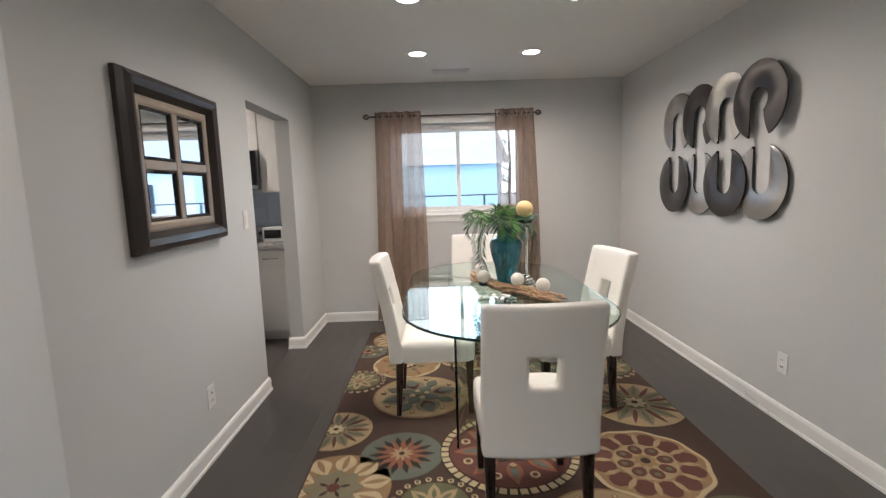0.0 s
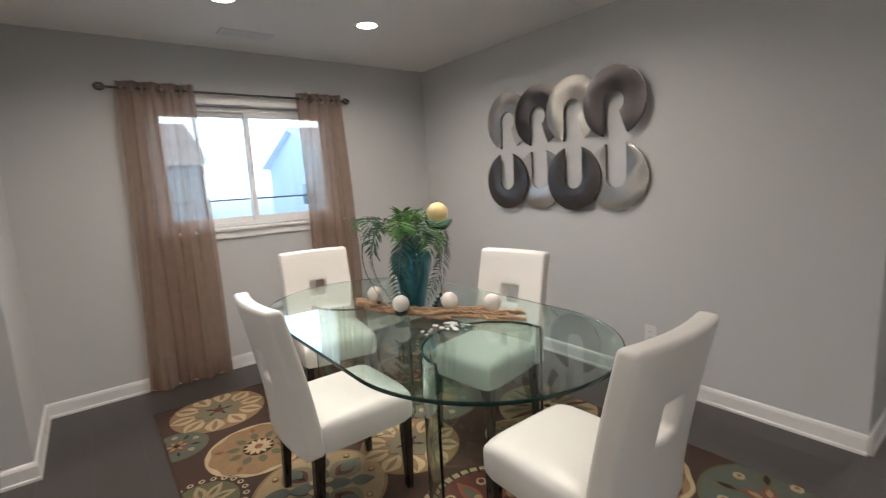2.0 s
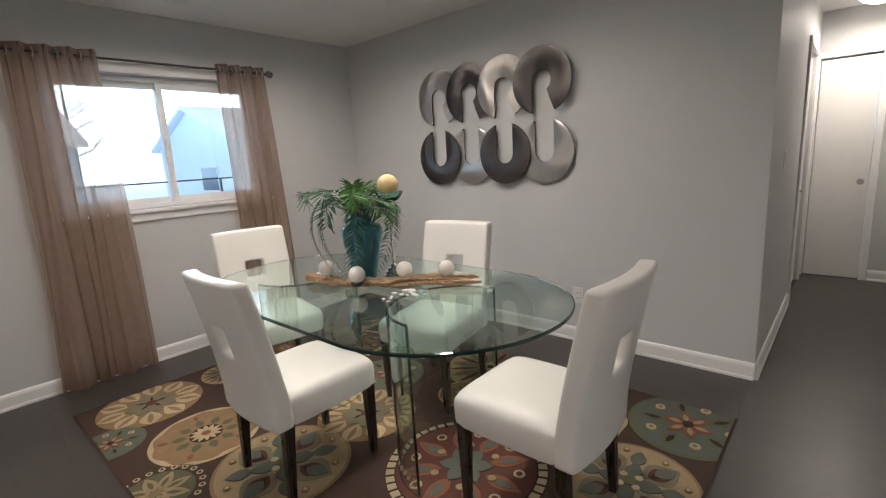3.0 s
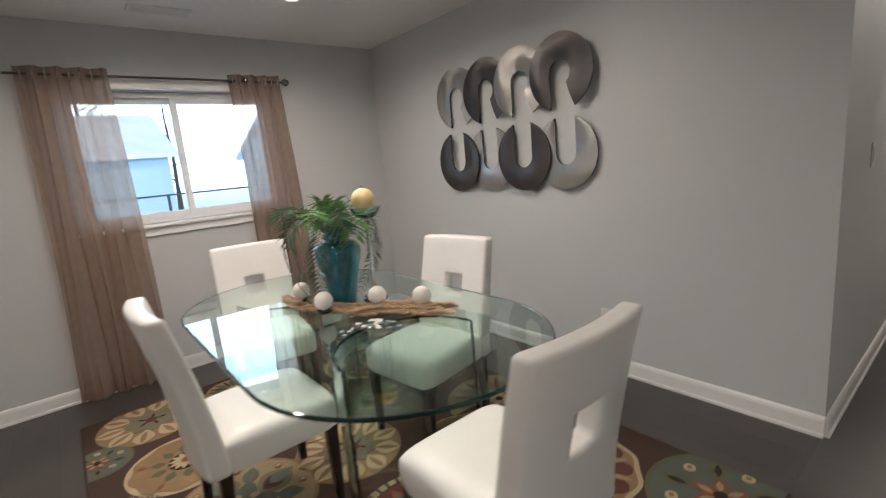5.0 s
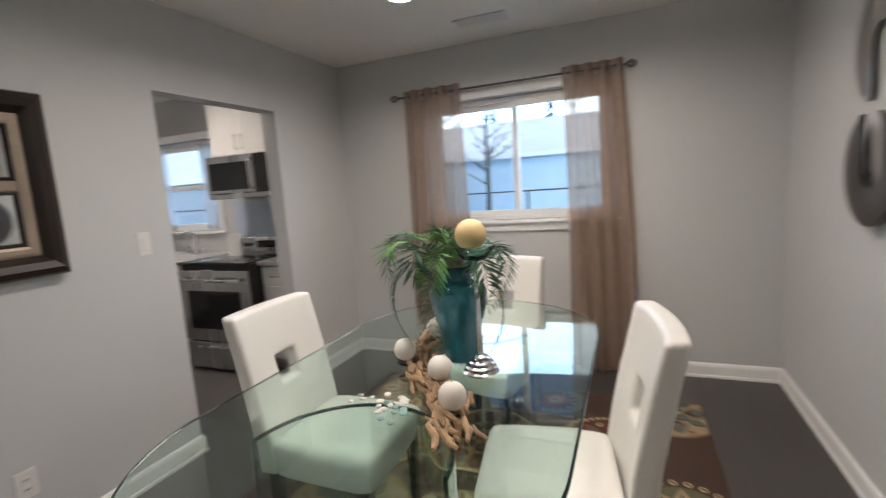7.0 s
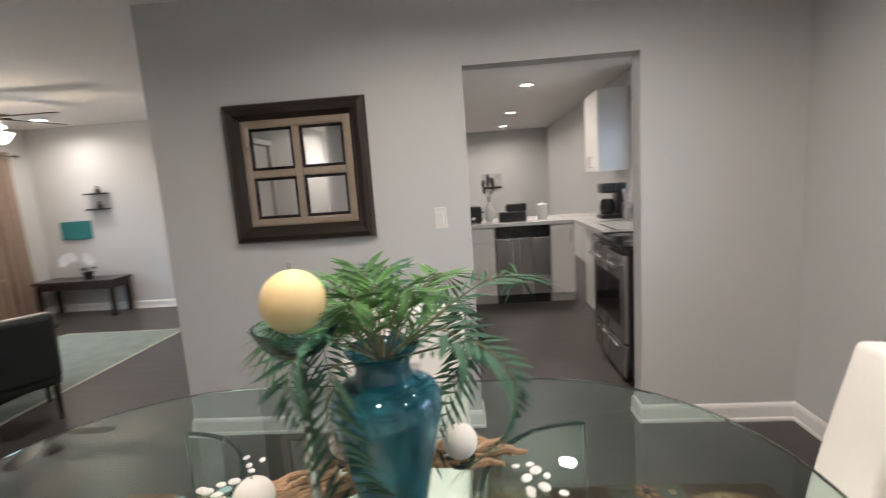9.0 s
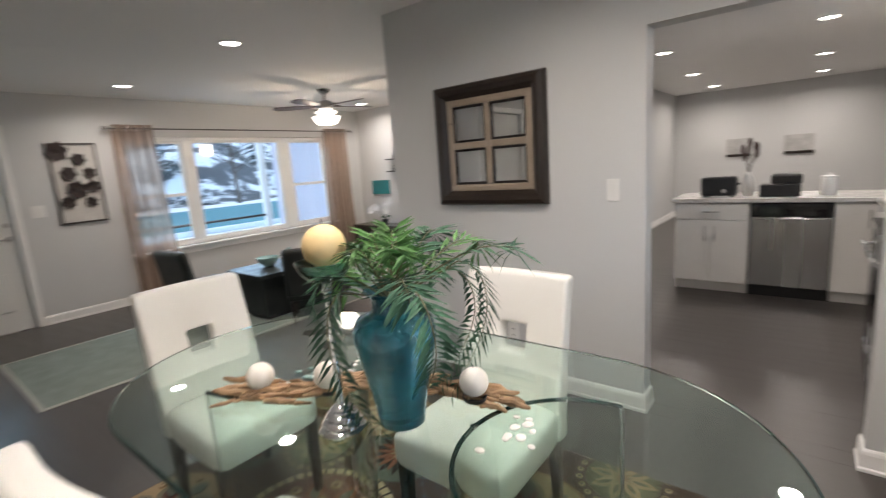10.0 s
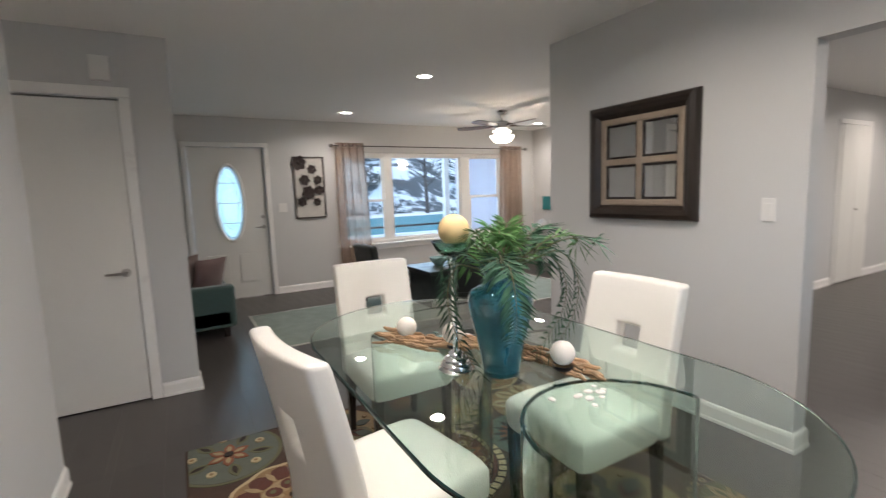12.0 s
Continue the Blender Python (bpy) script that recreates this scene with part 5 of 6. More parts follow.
ts = thing("toaster", "black toaster on the peninsula counter", "toaster", pose(-2.74, 6.10, 0.916, 0, 0, 90))
part("shell", box(0, 0.30, -0.08, 0.08, 0.012, 0.19, 0.025, 3), BLACK, ts, "glossy black shell", True)
for x in (-0.035, 0.035):
    part("slot", box(0.05, 0.25, x - 0.012, x + 0.012, 0.188, 0.1915), STEEL, ts)
part("lever", box(0.298, 0.325, -0.012, 0.012, 0.11, 0.13, 0.004), BLACK, ts)
part("dial", tube([(0.2, -0.079, 0.06), (0.2, -0.092, 0.06)], 0.018, 14), CHROME, ts)
for x in (0.04, 0.26):
    part("foot", box(x - 0.015, x + 0.015, -0.06, 0.06, 0, 0.0119), BLACK, ts)
cm = thing("black_box_set", "black box basket on the peninsula counter", "box", pose(-2.74, 6.58, 0.916, 0, 0, 90))
part("tray", box(0, 0.30, -0.09, 0.09, 0.001, 0.11, 0.01), BLACK, cm)
part("lid", box(0.08, 0.31, -0.085, 0.085, 0.111, 0.20, 0.02), BLACK, cm)
can = thing("canister", "white ceramic canister with a lid", "canister", Matrix.Translation((-2.78, 7.07, 0.916)))
part("jar", lathe([(0.05, 0), (0.055, 0.01), (0.055, 0.14), (0.05, 0.15)], 24), PLASTICWHITE, can, smooth=True)
part("lid", lathe([(0.056, 0.15), (0.056, 0.165), (0.02, 0.175), (0.018, 0.19)], 24), PLASTICWHITE, can, smooth=True)
tv = thing("bud_vase", "white vase with dark dried flowers", "vase", Matrix.Translation((-2.80, 6.48, 0.916)))
part("vessel", lathe([(0.035, 0), (0.05, 0.06), (0.045, 0.14), (0.02, 0.20), (0.028, 0.22)], 24), PLASTICWHITE, tv, smooth=True)
rng = random.Random(3)
DRIED = mat("dried_flower", (0.07, 0.045, 0.04), 0.8)
for k in range(7):
    a = rng.uniform(0, 6.28)
    e = (0.06 * math.cos(a), 0.06 * math.sin(a), 0.36 + rng.uniform(-0.04, 0.12))
    bm = tube([(0, 0, 0.2), (e[0] * 0.4, e[1] * 0.4, 0.30), e], 0.003, 5)
    join(bm, ball(0.022, 8), Matrix.Translation((e[0], e[1], e[2] - 0.01)) @ Matrix.Diagonal((0.8, 0.8, 2.2, 1)))
    part("flower", bm, DRIED, tv, smooth=True)
CANVAS = mat("grey_canvas", (0.42, 0.41, 0.40), 0.8, vary=0.3, scale=9, fine=30)
for y0, y1 in ((5.62, 6.02), (6.52, 6.95)):
    c = thing("canvas_print", "small grey canvas print on the far kitchen wall", "picture", group="kitchen wall pictures")
    part("canvas", box(-8.199, -8.17, y0, y1, 1.16, 1.50, 0.003), CANVAS, c)
    part("band", box(-8.1705, -8.167, y0, y1, 1.16, 1.21), FRAMEWOOD, c, "darker lower band")
cf = thing("coffee_maker", "dark coffee maker on the kitchen counter", "coffee maker", Matrix.Translation((-2.44, 7.74, 0.916)))
part("base", box(-0.10, 0.10, -0.13, 0.13, 0, 0.04, 0.01), BLACK, cf)
part("tower", box(-0.10, 0.10, 0.03, 0.13, 0.041, 0.36, 0.02), BLACK, cf)
part("head", box(-0.10, 0.10, -0.12, 0.029, 0.26, 0.36, 0.02), BLACK, cf)
part("carafe", lathe([(0.06, 0.042), (0.075, 0.08), (0.07, 0.16), (0.05, 0.20)], 20, at=(0, -0.05, 0)), BLACKGLASS, cf, smooth=True)
ub = thing("utensil_jar", "glass jar with kitchen utensils", "jar", Matrix.Translation((-2.24, 7.84, 0.916)))
part("jar", lathe([(0.05, 0), (0.055, 0.02), (0.055, 0.15), (0.058, 0.16)], 20), STEEL, ub, smooth=True)
for k in range(5):
    a = k * 1.3
    part("utensil", tube([(0.02 * math.cos(a), 0.02 * math.sin(a), 0.1), (0.05 * math.cos(a), 0.05 * math.sin(a), 0.30)], [0.005, 0.014], 8), CHROME, ub)
pt = thing("paper_packet", "folded white card standing on the range top", "card", Matrix.Translation((-0.98, 7.62, 0.923)))
part("leaf", join(box(-0.07, 0.07, -0.001, 0.001, 0, 0.20), box(-0.07, 0.07, 0.03, 0.032, 0, 0.19)), PLASTICWHITE, pt)
ck = thing("clock_radio", "small white appliance with a dark display", "appliance", Matrix.Translation((-0.36, 7.72, 0.916)))
part("case", box(-0.11, 0.09, -0.07, 0.09, 0.001, 0.14, 0.01), PLASTICWHITE, ck)
part("display", box(-0.09, 0.07, -0.073, -0.0695, 0.035, 0.115), BLACKGLASS, ck)
# bifold pantry doors on the kitchen's south wall
casing("casing_pantry", (-5.55, 4.70), (-4.70, 4.70), 2.035, (0, 1), 0.06)
pd = thing("door_pantry", "white folding pantry doors, closed", "door", kind="structure")
for a in (-5.545, -5.122):
    part("leaf", box(a, a + 0.418, 4.702, 4.728, 0.012, 2.03, 0.003), DOORPAINT, pd)
part("knob", tube([(-5.17, 4.728, 0.95), (-5.17, 4.755, 0.95)], [0.008, 0.016], 12), NICKEL, pd)

# ---------------------------------------------------------------- living room
lw = thing("window_living", "wide white three-part picture window", "window", kind="structure")
WX0, WX1, WZ0, WZ1 = -2.597, 0.417, 0.603, 1.997
part("window_frame", holed([WX0, WX0 + 0.04, WX1 - 0.04, WX1], [WZ0, WZ0 + 0.04, WZ1 - 0.04, WZ1], lambda u, v: WX0 + 0.04 < u < WX1 - 0.04 and WZ0 + 0.04 < v < WZ1 - 0.04, 0.08, lambda u, v, k: (u, 0.40 + k, v)), TRIM, lw)
for x in (-1.90, -0.43):
    part("mullion", box(x, x + 0.17 if x < -1 else x + 0.12, 0.41, 0.475, WZ0 + 0.041, WZ1 - 0.041), TRIM, lw)
for a, b in ((WX0 + 0.041, -1.901), (-0.309, WX1 - 0.041)):
    sash(lw, a, b, WZ0 + 0.041, 1.28, 0.445, 0.035, 0.025)
    sash(lw, a, b, 1.25, WZ1 - 0.041, 0.415, 0.035, 0.025)
sash(lw, -1.729, -0.431, WZ0 + 0.041, WZ1 - 0.041, 0.425, 0.03, 0.03)
part("window_sill", box(WX0 - 0.08, WX1 + 0.08, 0.486, 0.60, 0.575, 0.600, 0.006), TRIM, lw)
part("apron", box(WX0 - 0.06, WX1 + 0.06, 0.531, 0.546, 0.50, 0.574, 0.004), TRIM, lw)
curtain_rod(-3.02, 0.52, 0.62, 2.085, SY)
curtain_panel("curtain", (0.06, 0.50), (-0.02, 0.50), 0.62, 0.012, 2.13, 4, 0.036, "sheer taupe curtain hanging at the picture window", "living room curtains")
curtain_panel("curtain", (-2.95, -2.48), (-3.0, -2.40), 0.62, 0.012, 2.13, 4, 0.036, "sheer taupe curtain hanging at the picture window", "living room curtains")

# framed metal flower art beside the front door
fa = thing("framed_flower_art", "tall framed metal flower wall art", "wall art")
FX0, FX1, FZ0, FZ1 = 0.66, 1.10, 1.05, 1.93
part("frame", holed([FX0, FX0 + 0.02, FX1 - 0.02, FX1], [FZ0, FZ0 + 0.02, FZ1 - 0.02, FZ1], lambda u, v: FX0 + 0.02 < u < FX1 - 0.02 and FZ0 + 0.02 < v < FZ1 - 0.02, 0.02, lambda u, v, k: (u, SY + 0.004 + k, v)), RODMETAL, fa, "thin dark metal frame")
part("backing", box(FX0 + 0.021, FX1 - 0.021, SY + 0.003, SY + 0.008, FZ0 + 0.021, FZ1 - 0.021), mat("pale_backing", (0.52, 0.50, 0.47), 0.7, vary=0.1), fa, "pale grey backing")
PETAL = mat("dark_metal_petal", (0.045, 0.034, 0.032), 0.4, metal=0.6, vary=0.3, scale=20)
for x, z, r in ((1.02, 1.84, 0.115), (0.84, 1.75, 0.075), (0.95, 1.60, 0.085), (0.76, 1.60, 0.07), (0.90, 1.42, 0.11), (0.75, 1.45, 0.075), (1.0, 1.29, 0.075), (0.79, 1.28, 0.065)):
    bm = bmesh.new()
    for k in range(6):
        a = k * math.pi / 3 + x * 9
        loop = [(0.15 + 0.85 * i / 8, 0.42 * math.sin(math.pi * (i / 8) ** 0.8)) for i in range(9)]
        loop += [(u, -v) for u, v in loop[-2:0:-1]]
        vs_ = [bm.verts.new((x + r * (u * math.cos(a) - v * math.sin(a)), SY + 0.014 + 0.012 * u + 0.0016 * k, z + r * (u * math.sin(a) + v * math.cos(a)))) for u, v in loop]
        bm.faces.new(vs_)
    ret = bmesh.ops.extrude_face_region(bm, geom=bm.faces[:])
    for g in ret["geom"]:
        if isinstance(g, bmesh.types.BMVert):
            g.co.y += 0.001
    join(bm, ball(r * 0.2, 10), Matrix.Translation((x, SY + 0.012, z - r * 0.2)))
    part("flower", bm, PETAL, fa, "dark metal flower")

# ceiling fan with a lamp
fan = thing("ceiling_fan", "dark wood ceiling fan with a frosted bowl lamp", "ceiling fan", Matrix.Translation((-1.42, 2.09, 2.44)))
part("canopy", lathe([(0.03, -0.06), (0.05, -0.05), (0.07, -0.02), (0.075, -0.001)], 24), NICKEL, fan, smooth=True)
part("down_rod", tube([(0, 0, -0.055), (0, 0, -0.14)], 0.012, 10), NICKEL, fan)
part("motor", lathe([(0.06, -0.25), (0.095, -0.235), (0.11, -0.20), (0.105, -0.165), (0.06, -0.14), (0.02, -0.135)], 28), NICKEL, fan, smooth=True)
part("shade", lathe([(0.02, -0.43), (0.10, -0.425), (0.125, -0.405), (0.165, -0.345), (0.170, -0.335), (0.085, -0.325), (0.080, -0.305), (0.125, -0.285), (0.120, -0.268), (0.070, -0.252)], 28), LAMPGLASS, fan, "glowing stepped glass bowl", True)
for k in range(5):
    bm = bmesh.new()
    loop = [(0.16, -0.05), (0.30, -0.065), (0.55, -0.075), (0.63, -0.06), (0.66, 0), (0.63, 0.06), (0.55, 0.075), (0.30, 0.065), (0.16, 0.05)]
    a_ = [bm.verts.new((x, y, -0.006 + y * 0.16)) for x, y in loop]
    b_ = [bm.verts.new((x, y, 0.001 + y * 0.16)) for x, y in loop]
    bm.faces.new(a_[::-1])
    bm.faces.new(b_)
    for i in range(len(loop)):
        j = (i + 1) % len(loop)
        bm.faces.new((a_[i], a_[j], b_[j], b_[i]))
    tube([(0.09, 0, 0.0), (0.2, 0, 0.004)], 0.012, 8, bm)
    bm.transform(pose(0, 0, -0.20, 0, 0, 20 + 72 * k))
    part("blade", bm, WOODBROWN, fan, "dark wood fan blade")
fan_lamp = bpy.data.lights.new("fan_lamp", "POINT")
fan_lamp.energy, fan_lamp.color, fan_lamp.shadow_soft_size = 26, (1.0, 0.80, 0.62), 0.10
fl = new("fan_lamp", fan_lamp)
fl.location = (-1.42, 2.09, 1.93)

# living room rug
lr = thing("living_rug", "grey-green woven rug with a pale border", "rug")
part("woven_field", box(-2.2, 1.93, 1.68, 3.05, 0.0005, 0.007, 0.003), LRRUG, lr)
part("border", sweep([(0.0, 0.0006), (-0.03, 0.001), (-0.03, 0.006), (0, 0.0085)], [(-2.2, 1.68), (1.93, 1.68), (1.93, 3.05), (-2.2, 3.05)], True), RUGEDGE, lr, "pale woven border")

# sofa with cushions
sf = thing("sofa", "dark teal fabric sofa against the wall", "sofa", pose(2.98, 1.55, 0, 0, 0, 90))
part("base", box(-0.85, 0.85, 0.04, 0.80, 0.10, 0.28, 0.02), TEALFABRIC, sf, smooth=False)
part("back", box(-0.85, 0.85, 0.02, 0.22, 0.281, 0.74, 0.05, 3), TEALFABRIC, sf)
for x in (-0.85, 0.70):
    part("arm", box(x, x + 0.15, 0.05, 0.84, 0.101, 0.52, 0.035, 3), TEALFABRIC, sf)
for x in (-0.69, 0.005):
    part("seat_cushion", box(x, x + 0.685, 0.23, 0.82, 0.282, 0.43, 0.04, 3), TEALFABRIC, sf)
for x in (-0.78, 0.78):
    for y in (0.1, 0.74):
        part("foot", box(x - 0.03, x + 0.03, y - 0.03, y + 0.03, 0.001, 0.099, 0.004), DARKWOOD, sf)


def pillow(x, y, z, rz, tilt, mt, label, s=0.40):
    bm = bmesh.new()
    n = 12
    for sgn in (1, -1):
        g = []
        for j in range(n + 1):
            g.append([])
            for i in range(n + 1):
                u, v = -1 + 2 * i / n, -1 + 2 * j / n
                h = 0.075 * ((1 - u * u) * (1 - v * v)) ** 0.45
                k = 1 - 0.05 * (1 - abs(u)) - 0.05 * (1 - abs(v))
                g[j].append(bm.verts.new((u * s / 2 * k, sgn * h, v * s / 2 * k)))
        for j in range(n):
            for i in range(n):
                f = (g[j][i], g[j][i + 1], g[j + 1][i + 1], g[j + 1][i])
                bm.faces.new(f if sgn < 0 else f[::-1])
    bmesh.ops.remove_doubles(bm, verts=bm.verts[:], dist=0.0008)
    bm.transform(pose(x, y, z + s / 2 * math.cos(radians(tilt)), tilt, 0, rz))
    tagged(part("throw_pillow", bm, mt, smooth=True), label, "pillow", "sofa pillows")


pillow(2.56, 2.12, 0.432, 60, -14, BROWNFABRIC, "brown velvet throw pillow leaning on the sofa arm")
pillow(2.34, 2.05, 0.432, 35, -20, mat("mauve_velvet", (0.16, 0.10, 0.095), 0.8, vary=0.2, sheen=0.4), "mauve velvet throw pillow on the sofa", 0.36)

# coffee table, trunk-like
ct = thing("coffee_table", "black square-edged coffee table with closed sides", "table", pose(-0.40, 2.50, 0.010))
part("tabletop", box(-0.58, 0.58, -0.34, 0.34, 0.425, 0.465, 0.006), BLACKLEATHER, ct)
part("body", box(-0.54, 0.54, -0.30, 0.30, 0.04, 0.424, 0.006), BLACKLEATHER, ct)
part("plinth", box(-0.50, 0.50, -0.27, 0.27, 0.001, 0.039), BLACK, ct)
bw = thing("glass_bowl", "pale teal glass bowl on the coffee table", "bowl", Matrix.Translation((-0.15, 2.45, 0.476)))
part("bowl", lathe([(0.04, 0), (0.05, 0.008), (0.10, 0.06), (0.115, 0.10), (0.110, 0.10), (0.09, 0.06), (0.03, 0.012)], 28), SEAGLASS, bw, smooth=True)
jr = thing("glass_jar", "clear blue glass bottle on the coffee table", "bottle", Matrix.Translation((-0.32, 2.60, 0.476)))
part("bottle", lathe([(0.035, 0), (0.045, 0.02), (0.045, 0.09), (0.018, 0.13), (0.016, 0.17), (0.022, 0.18)], 20), SEAGLASS, jr, smooth=True)


ac = thing("accent_chair", "low dark leather armless chair", "chair", pose(-0.20, 3.18, 0.010, 0, 0, 143), "dark leather chairs round the coffee table")
part("seat", box(-0.26, 0.26, -0.24, 0.27, 0.24, 0.38, 0.035, 3), BLACKLEATHER, ac, "padded dark leather seat")
bm = box(-0.26, 0.26, -0.045, 0.045, 0.0, 0.46, 0.035, 3)
bm.transform(pose(0, -0.235, 0.30, 10, 0, 0))
part("backrest", bm, BLACKLEATHER, ac, "padded dark leather back")
for x in (-0.22, 0.22):
    for y in (-0.21, 0.22):
        part("leg", lathe([(0.012, 0.001), (0.020, 0.239)], 10, at=(x, y, 0)), DARKWOOD, ac)
copy_thing(ac, pose(0.34, 2.02, 0.010, 0, 0, 96))

# west wall of the living room: console, orchid, small pictures
co = thing("side_table", "low dark wood side table against the wall", "table", pose(-3.285, 1.15, 0, 0, 0, -90))
part("tabletop", box(-0.55, 0.55, 0.0, 0.36, 0.44, 0.475, 0.004), DARKWOOD, co)
part("apron", box(-0.52, 0.52, 0.02, 0.34, 0.36, 0.439), DARKWOOD, co)
for x in (-0.50, 0.50):
    for y in (0.045, 0.315):
        part("leg", box(x - 0.025, x + 0.025, y - 0.025, y + 0.025, 0.001, 0.359), DARKWOOD, co)
oc = thing("orchid", "white orchid in a small dark pot", "plant", Matrix.Translation((-3.05, 1.30, 0.476)))
part("pot", lathe([(0.045, 0), (0.06, 0.08), (0.064, 0.10)], 20), BLACK, oc, smooth=True)
ORCHID = mat("orchid_petal", (0.78, 0.76, 0.74), 0.6, vary=0.05)
rng = random.Random(12)
for k in range(2):
    pts = [(0, 0, 0.09), (0.02, 0.03 * (1 - 2 * k), 0.16), (0.06, 0.10 * (1 - 2 * k), 0.24), (0.12, 0.18 * (1 - 2 * k), 0.25)]
    part("stem", tube(pts, 0.004, 6), STEM, oc)
    for i in range(6):
        f = 0.45 + 0.55 * i / 5
        p = Vector(pts[1]).lerp(Vector(pts[3]), f) + Vector((0, 0, 0.10 * math.sin(math.pi * f)))
        bm = bmesh.new()
        for q in range(5):
            a = q * 2 * math.pi / 5
            c, s = math.cos(a), math.sin(a)
            vv = [bm.verts.new((p.x + rng.uniform(0, 0.006) + w, p.y + c * u - s * v, p.z + s * u + c * v)) for u, v, w in ((0.004, 0, 0), (0.036, 0.030, 0.010), (0.072, 0, 0.020), (0.036, -0.030, 0.010))]
            bm.faces.new(vv)
        part("blossom", bm, ORCHID, oc, "white blossom")
for a in (0.3, 1.7, 3.0, 4.4):
    bm = bmesh.new()
    vv = [bm.verts.new((math.cos(a) * r - math.sin(a) * w, math.sin(a) * r + math.cos(a) * w, 0.10 + h)) for r, w, h in ((0.01, 0, 0), (0.08, 0.025, 0.05), (0.16, 0, 0.02), (0.08, -0.025, 0.05))]
    bm.faces.new(vv)
    part("leaf", bm, DARKLEAF, oc)
tp = thing("teal_picture", "small teal picture on the pale wall", "picture")
part("canvas", box(-3.299, -3.275, 0.82, 1.24, 0.98, 1.22, 0.003), mat("teal_canvas", (0.02, 0.17, 0.18), 0.6, vary=0.2), tp)
for z in (1.35, 1.55):
    sc = thing("wall_shelf", "small dark wall shelf with an ornament", "shelf", Matrix.Translation((-3.299, 1.42, z)), "dark wall shelves")
    part("board", box(0.0, 0.10, -0.14, 0.14, 0.0, 0.02, 0.003), DARKWOOD, sc)
    part("ornament", lathe([(0.02, 0.02), (0.03, 0.05), (0.012, 0.09), (0.02, 0.11)], 14, at=(0.05, 0.03, 0)), BLACK, sc, smooth=True)

# ---------------------------------------------------------------- outdoors
SNOW = mat("snow", (0.74, 0.78, 0.82), 0.8, vary=0.08, scale=0.25, fine=4, bump=0.4, bump_scale=3)
tagged(part("ground", box(-400, 400, -400, 400, -0.5, -0.30), SNOW), "snow-covered ground", "ground", kind="structure")
SIDING = mat("pale_blue_siding", (0.52, 0.66, 0.76), 0.6, vary=0.06, scale=1, bump=0.2)
ROOFSNOW = mat("snowy_roof", (0.84, 0.87, 0.90), 0.8, vary=0.1, scale=0.8)
DARKPANE = mat("dark_window_pane", (0.05, 0.07, 0.10), 0.1)


def house(x0, x1, y0, y1, eave, ridge, axis, label, windows, siding):
    """A house with boarded walls, a gabled roof and windows in the wall that faces the road."""
    h = thing("house", label, "house", Matrix.Translation((0, 0, -0.3)))
    bm = bmesh.new()
    mx, my = (x0 + x1) / 2, (y0 + y1) / 2
    lo = [bm.verts.new(p) for p in ((x0, y0, 0), (x1, y0, 0), (x1, y1, 0), (x0, y1, 0))]
    hi = [bm.verts.new(p) for p in ((x0, y0, eave), (x1, y0, eave), (x1, y1, eave), (x0, y1, eave))]
    for i in range(4):
        bm.faces.new((lo[i], lo[(i + 1) % 4], hi[(i + 1) % 4], hi[i]))
    if axis == "y":
        g = [bm.verts.new((mx, y0, ridge)), bm.verts.new((mx, y1, ridge))]
        bm.faces.new((hi[0], hi[1], g[0]))
        bm.faces.new((hi[2], hi[3], g[1]))
    else:
        g = [bm.verts.new((x0, my, ridge)), bm.verts.new((x1, my, ridge))]
        bm.faces.new((hi[3], hi[0], g[0]))
        bm.faces.new((hi[1], hi[2], g[1]))
    part("wall", bm, siding, h, "horizontal siding")
    face = y0 if abs(y0) < abs(y1) else y1
    sgn = -1 if face == y0 else 1
    bm = bmesh.new()
    k = 0.2
    while k < eave - 0.1:
        box(x0, x1, min(face, face + sgn * 0.025), max(face, face + sgn * 0.025), k, k + 0.02, bm=bm)
        k += 0.2
    part("siding_lap", bm, siding, h)
    for s in (-1, 1):
        bm = bmesh.new()
        o = 0.35
        if axis == "y":
            e = x0 - o if s < 0 else x1 + o
            ze = eave - (ridge - eave) * o / (mx - x0)
            q = [(e, y0 - o, ze), (mx, y0 - o, ridge), (mx, y1 + o, ridge), (e, y1 + o, ze)]
        else:
            e = y0 - o if s < 0 else y1 + o
            ze = eave - (ridge - eave) * o / (my - y0)
            q = [(x0 - o, e, ze), (x0 - o, my, ridge), (x1 + o, my, ridge), (x1 + o, e, ze)]
        a = [bm.verts.new((x, y, z + 0.01)) for x, y, z in q]
        b = [bm.verts.new((x, y, z + 0.18)) for x, y, z in q]
        bm.faces.new(a)
        bm.faces.new(b[::-1])
        for i in range(4):
            bm.faces.new((a[i], a[(i + 1) % 4], b[(i + 1) % 4], b[i]))
        bmesh.ops.recalc_face_normals(bm, faces=bm.faces[:])
        part("roof", bm, ROOFSNOW, h, "snow-covered roof")
    for wx, wz, ww, wh in windows:
        yy = sorted((face + sgn * 0.02, face + sgn * 0.06))
        w = part("window", box(wx, wx + ww, yy[0], yy[1], wz, wz + wh), TRIM, h, "white-framed window")
        yy = sorted((face + sgn * 0.061, face + sgn * 0.066))
        for a in (0.06, ww / 2 + 0.02):
            part("pane", box(wx + a, wx + a + ww / 2 - 0.08, yy[0], yy[1], wz + 0.06, wz + wh - 0.06), DARKPANE, w)
    return h


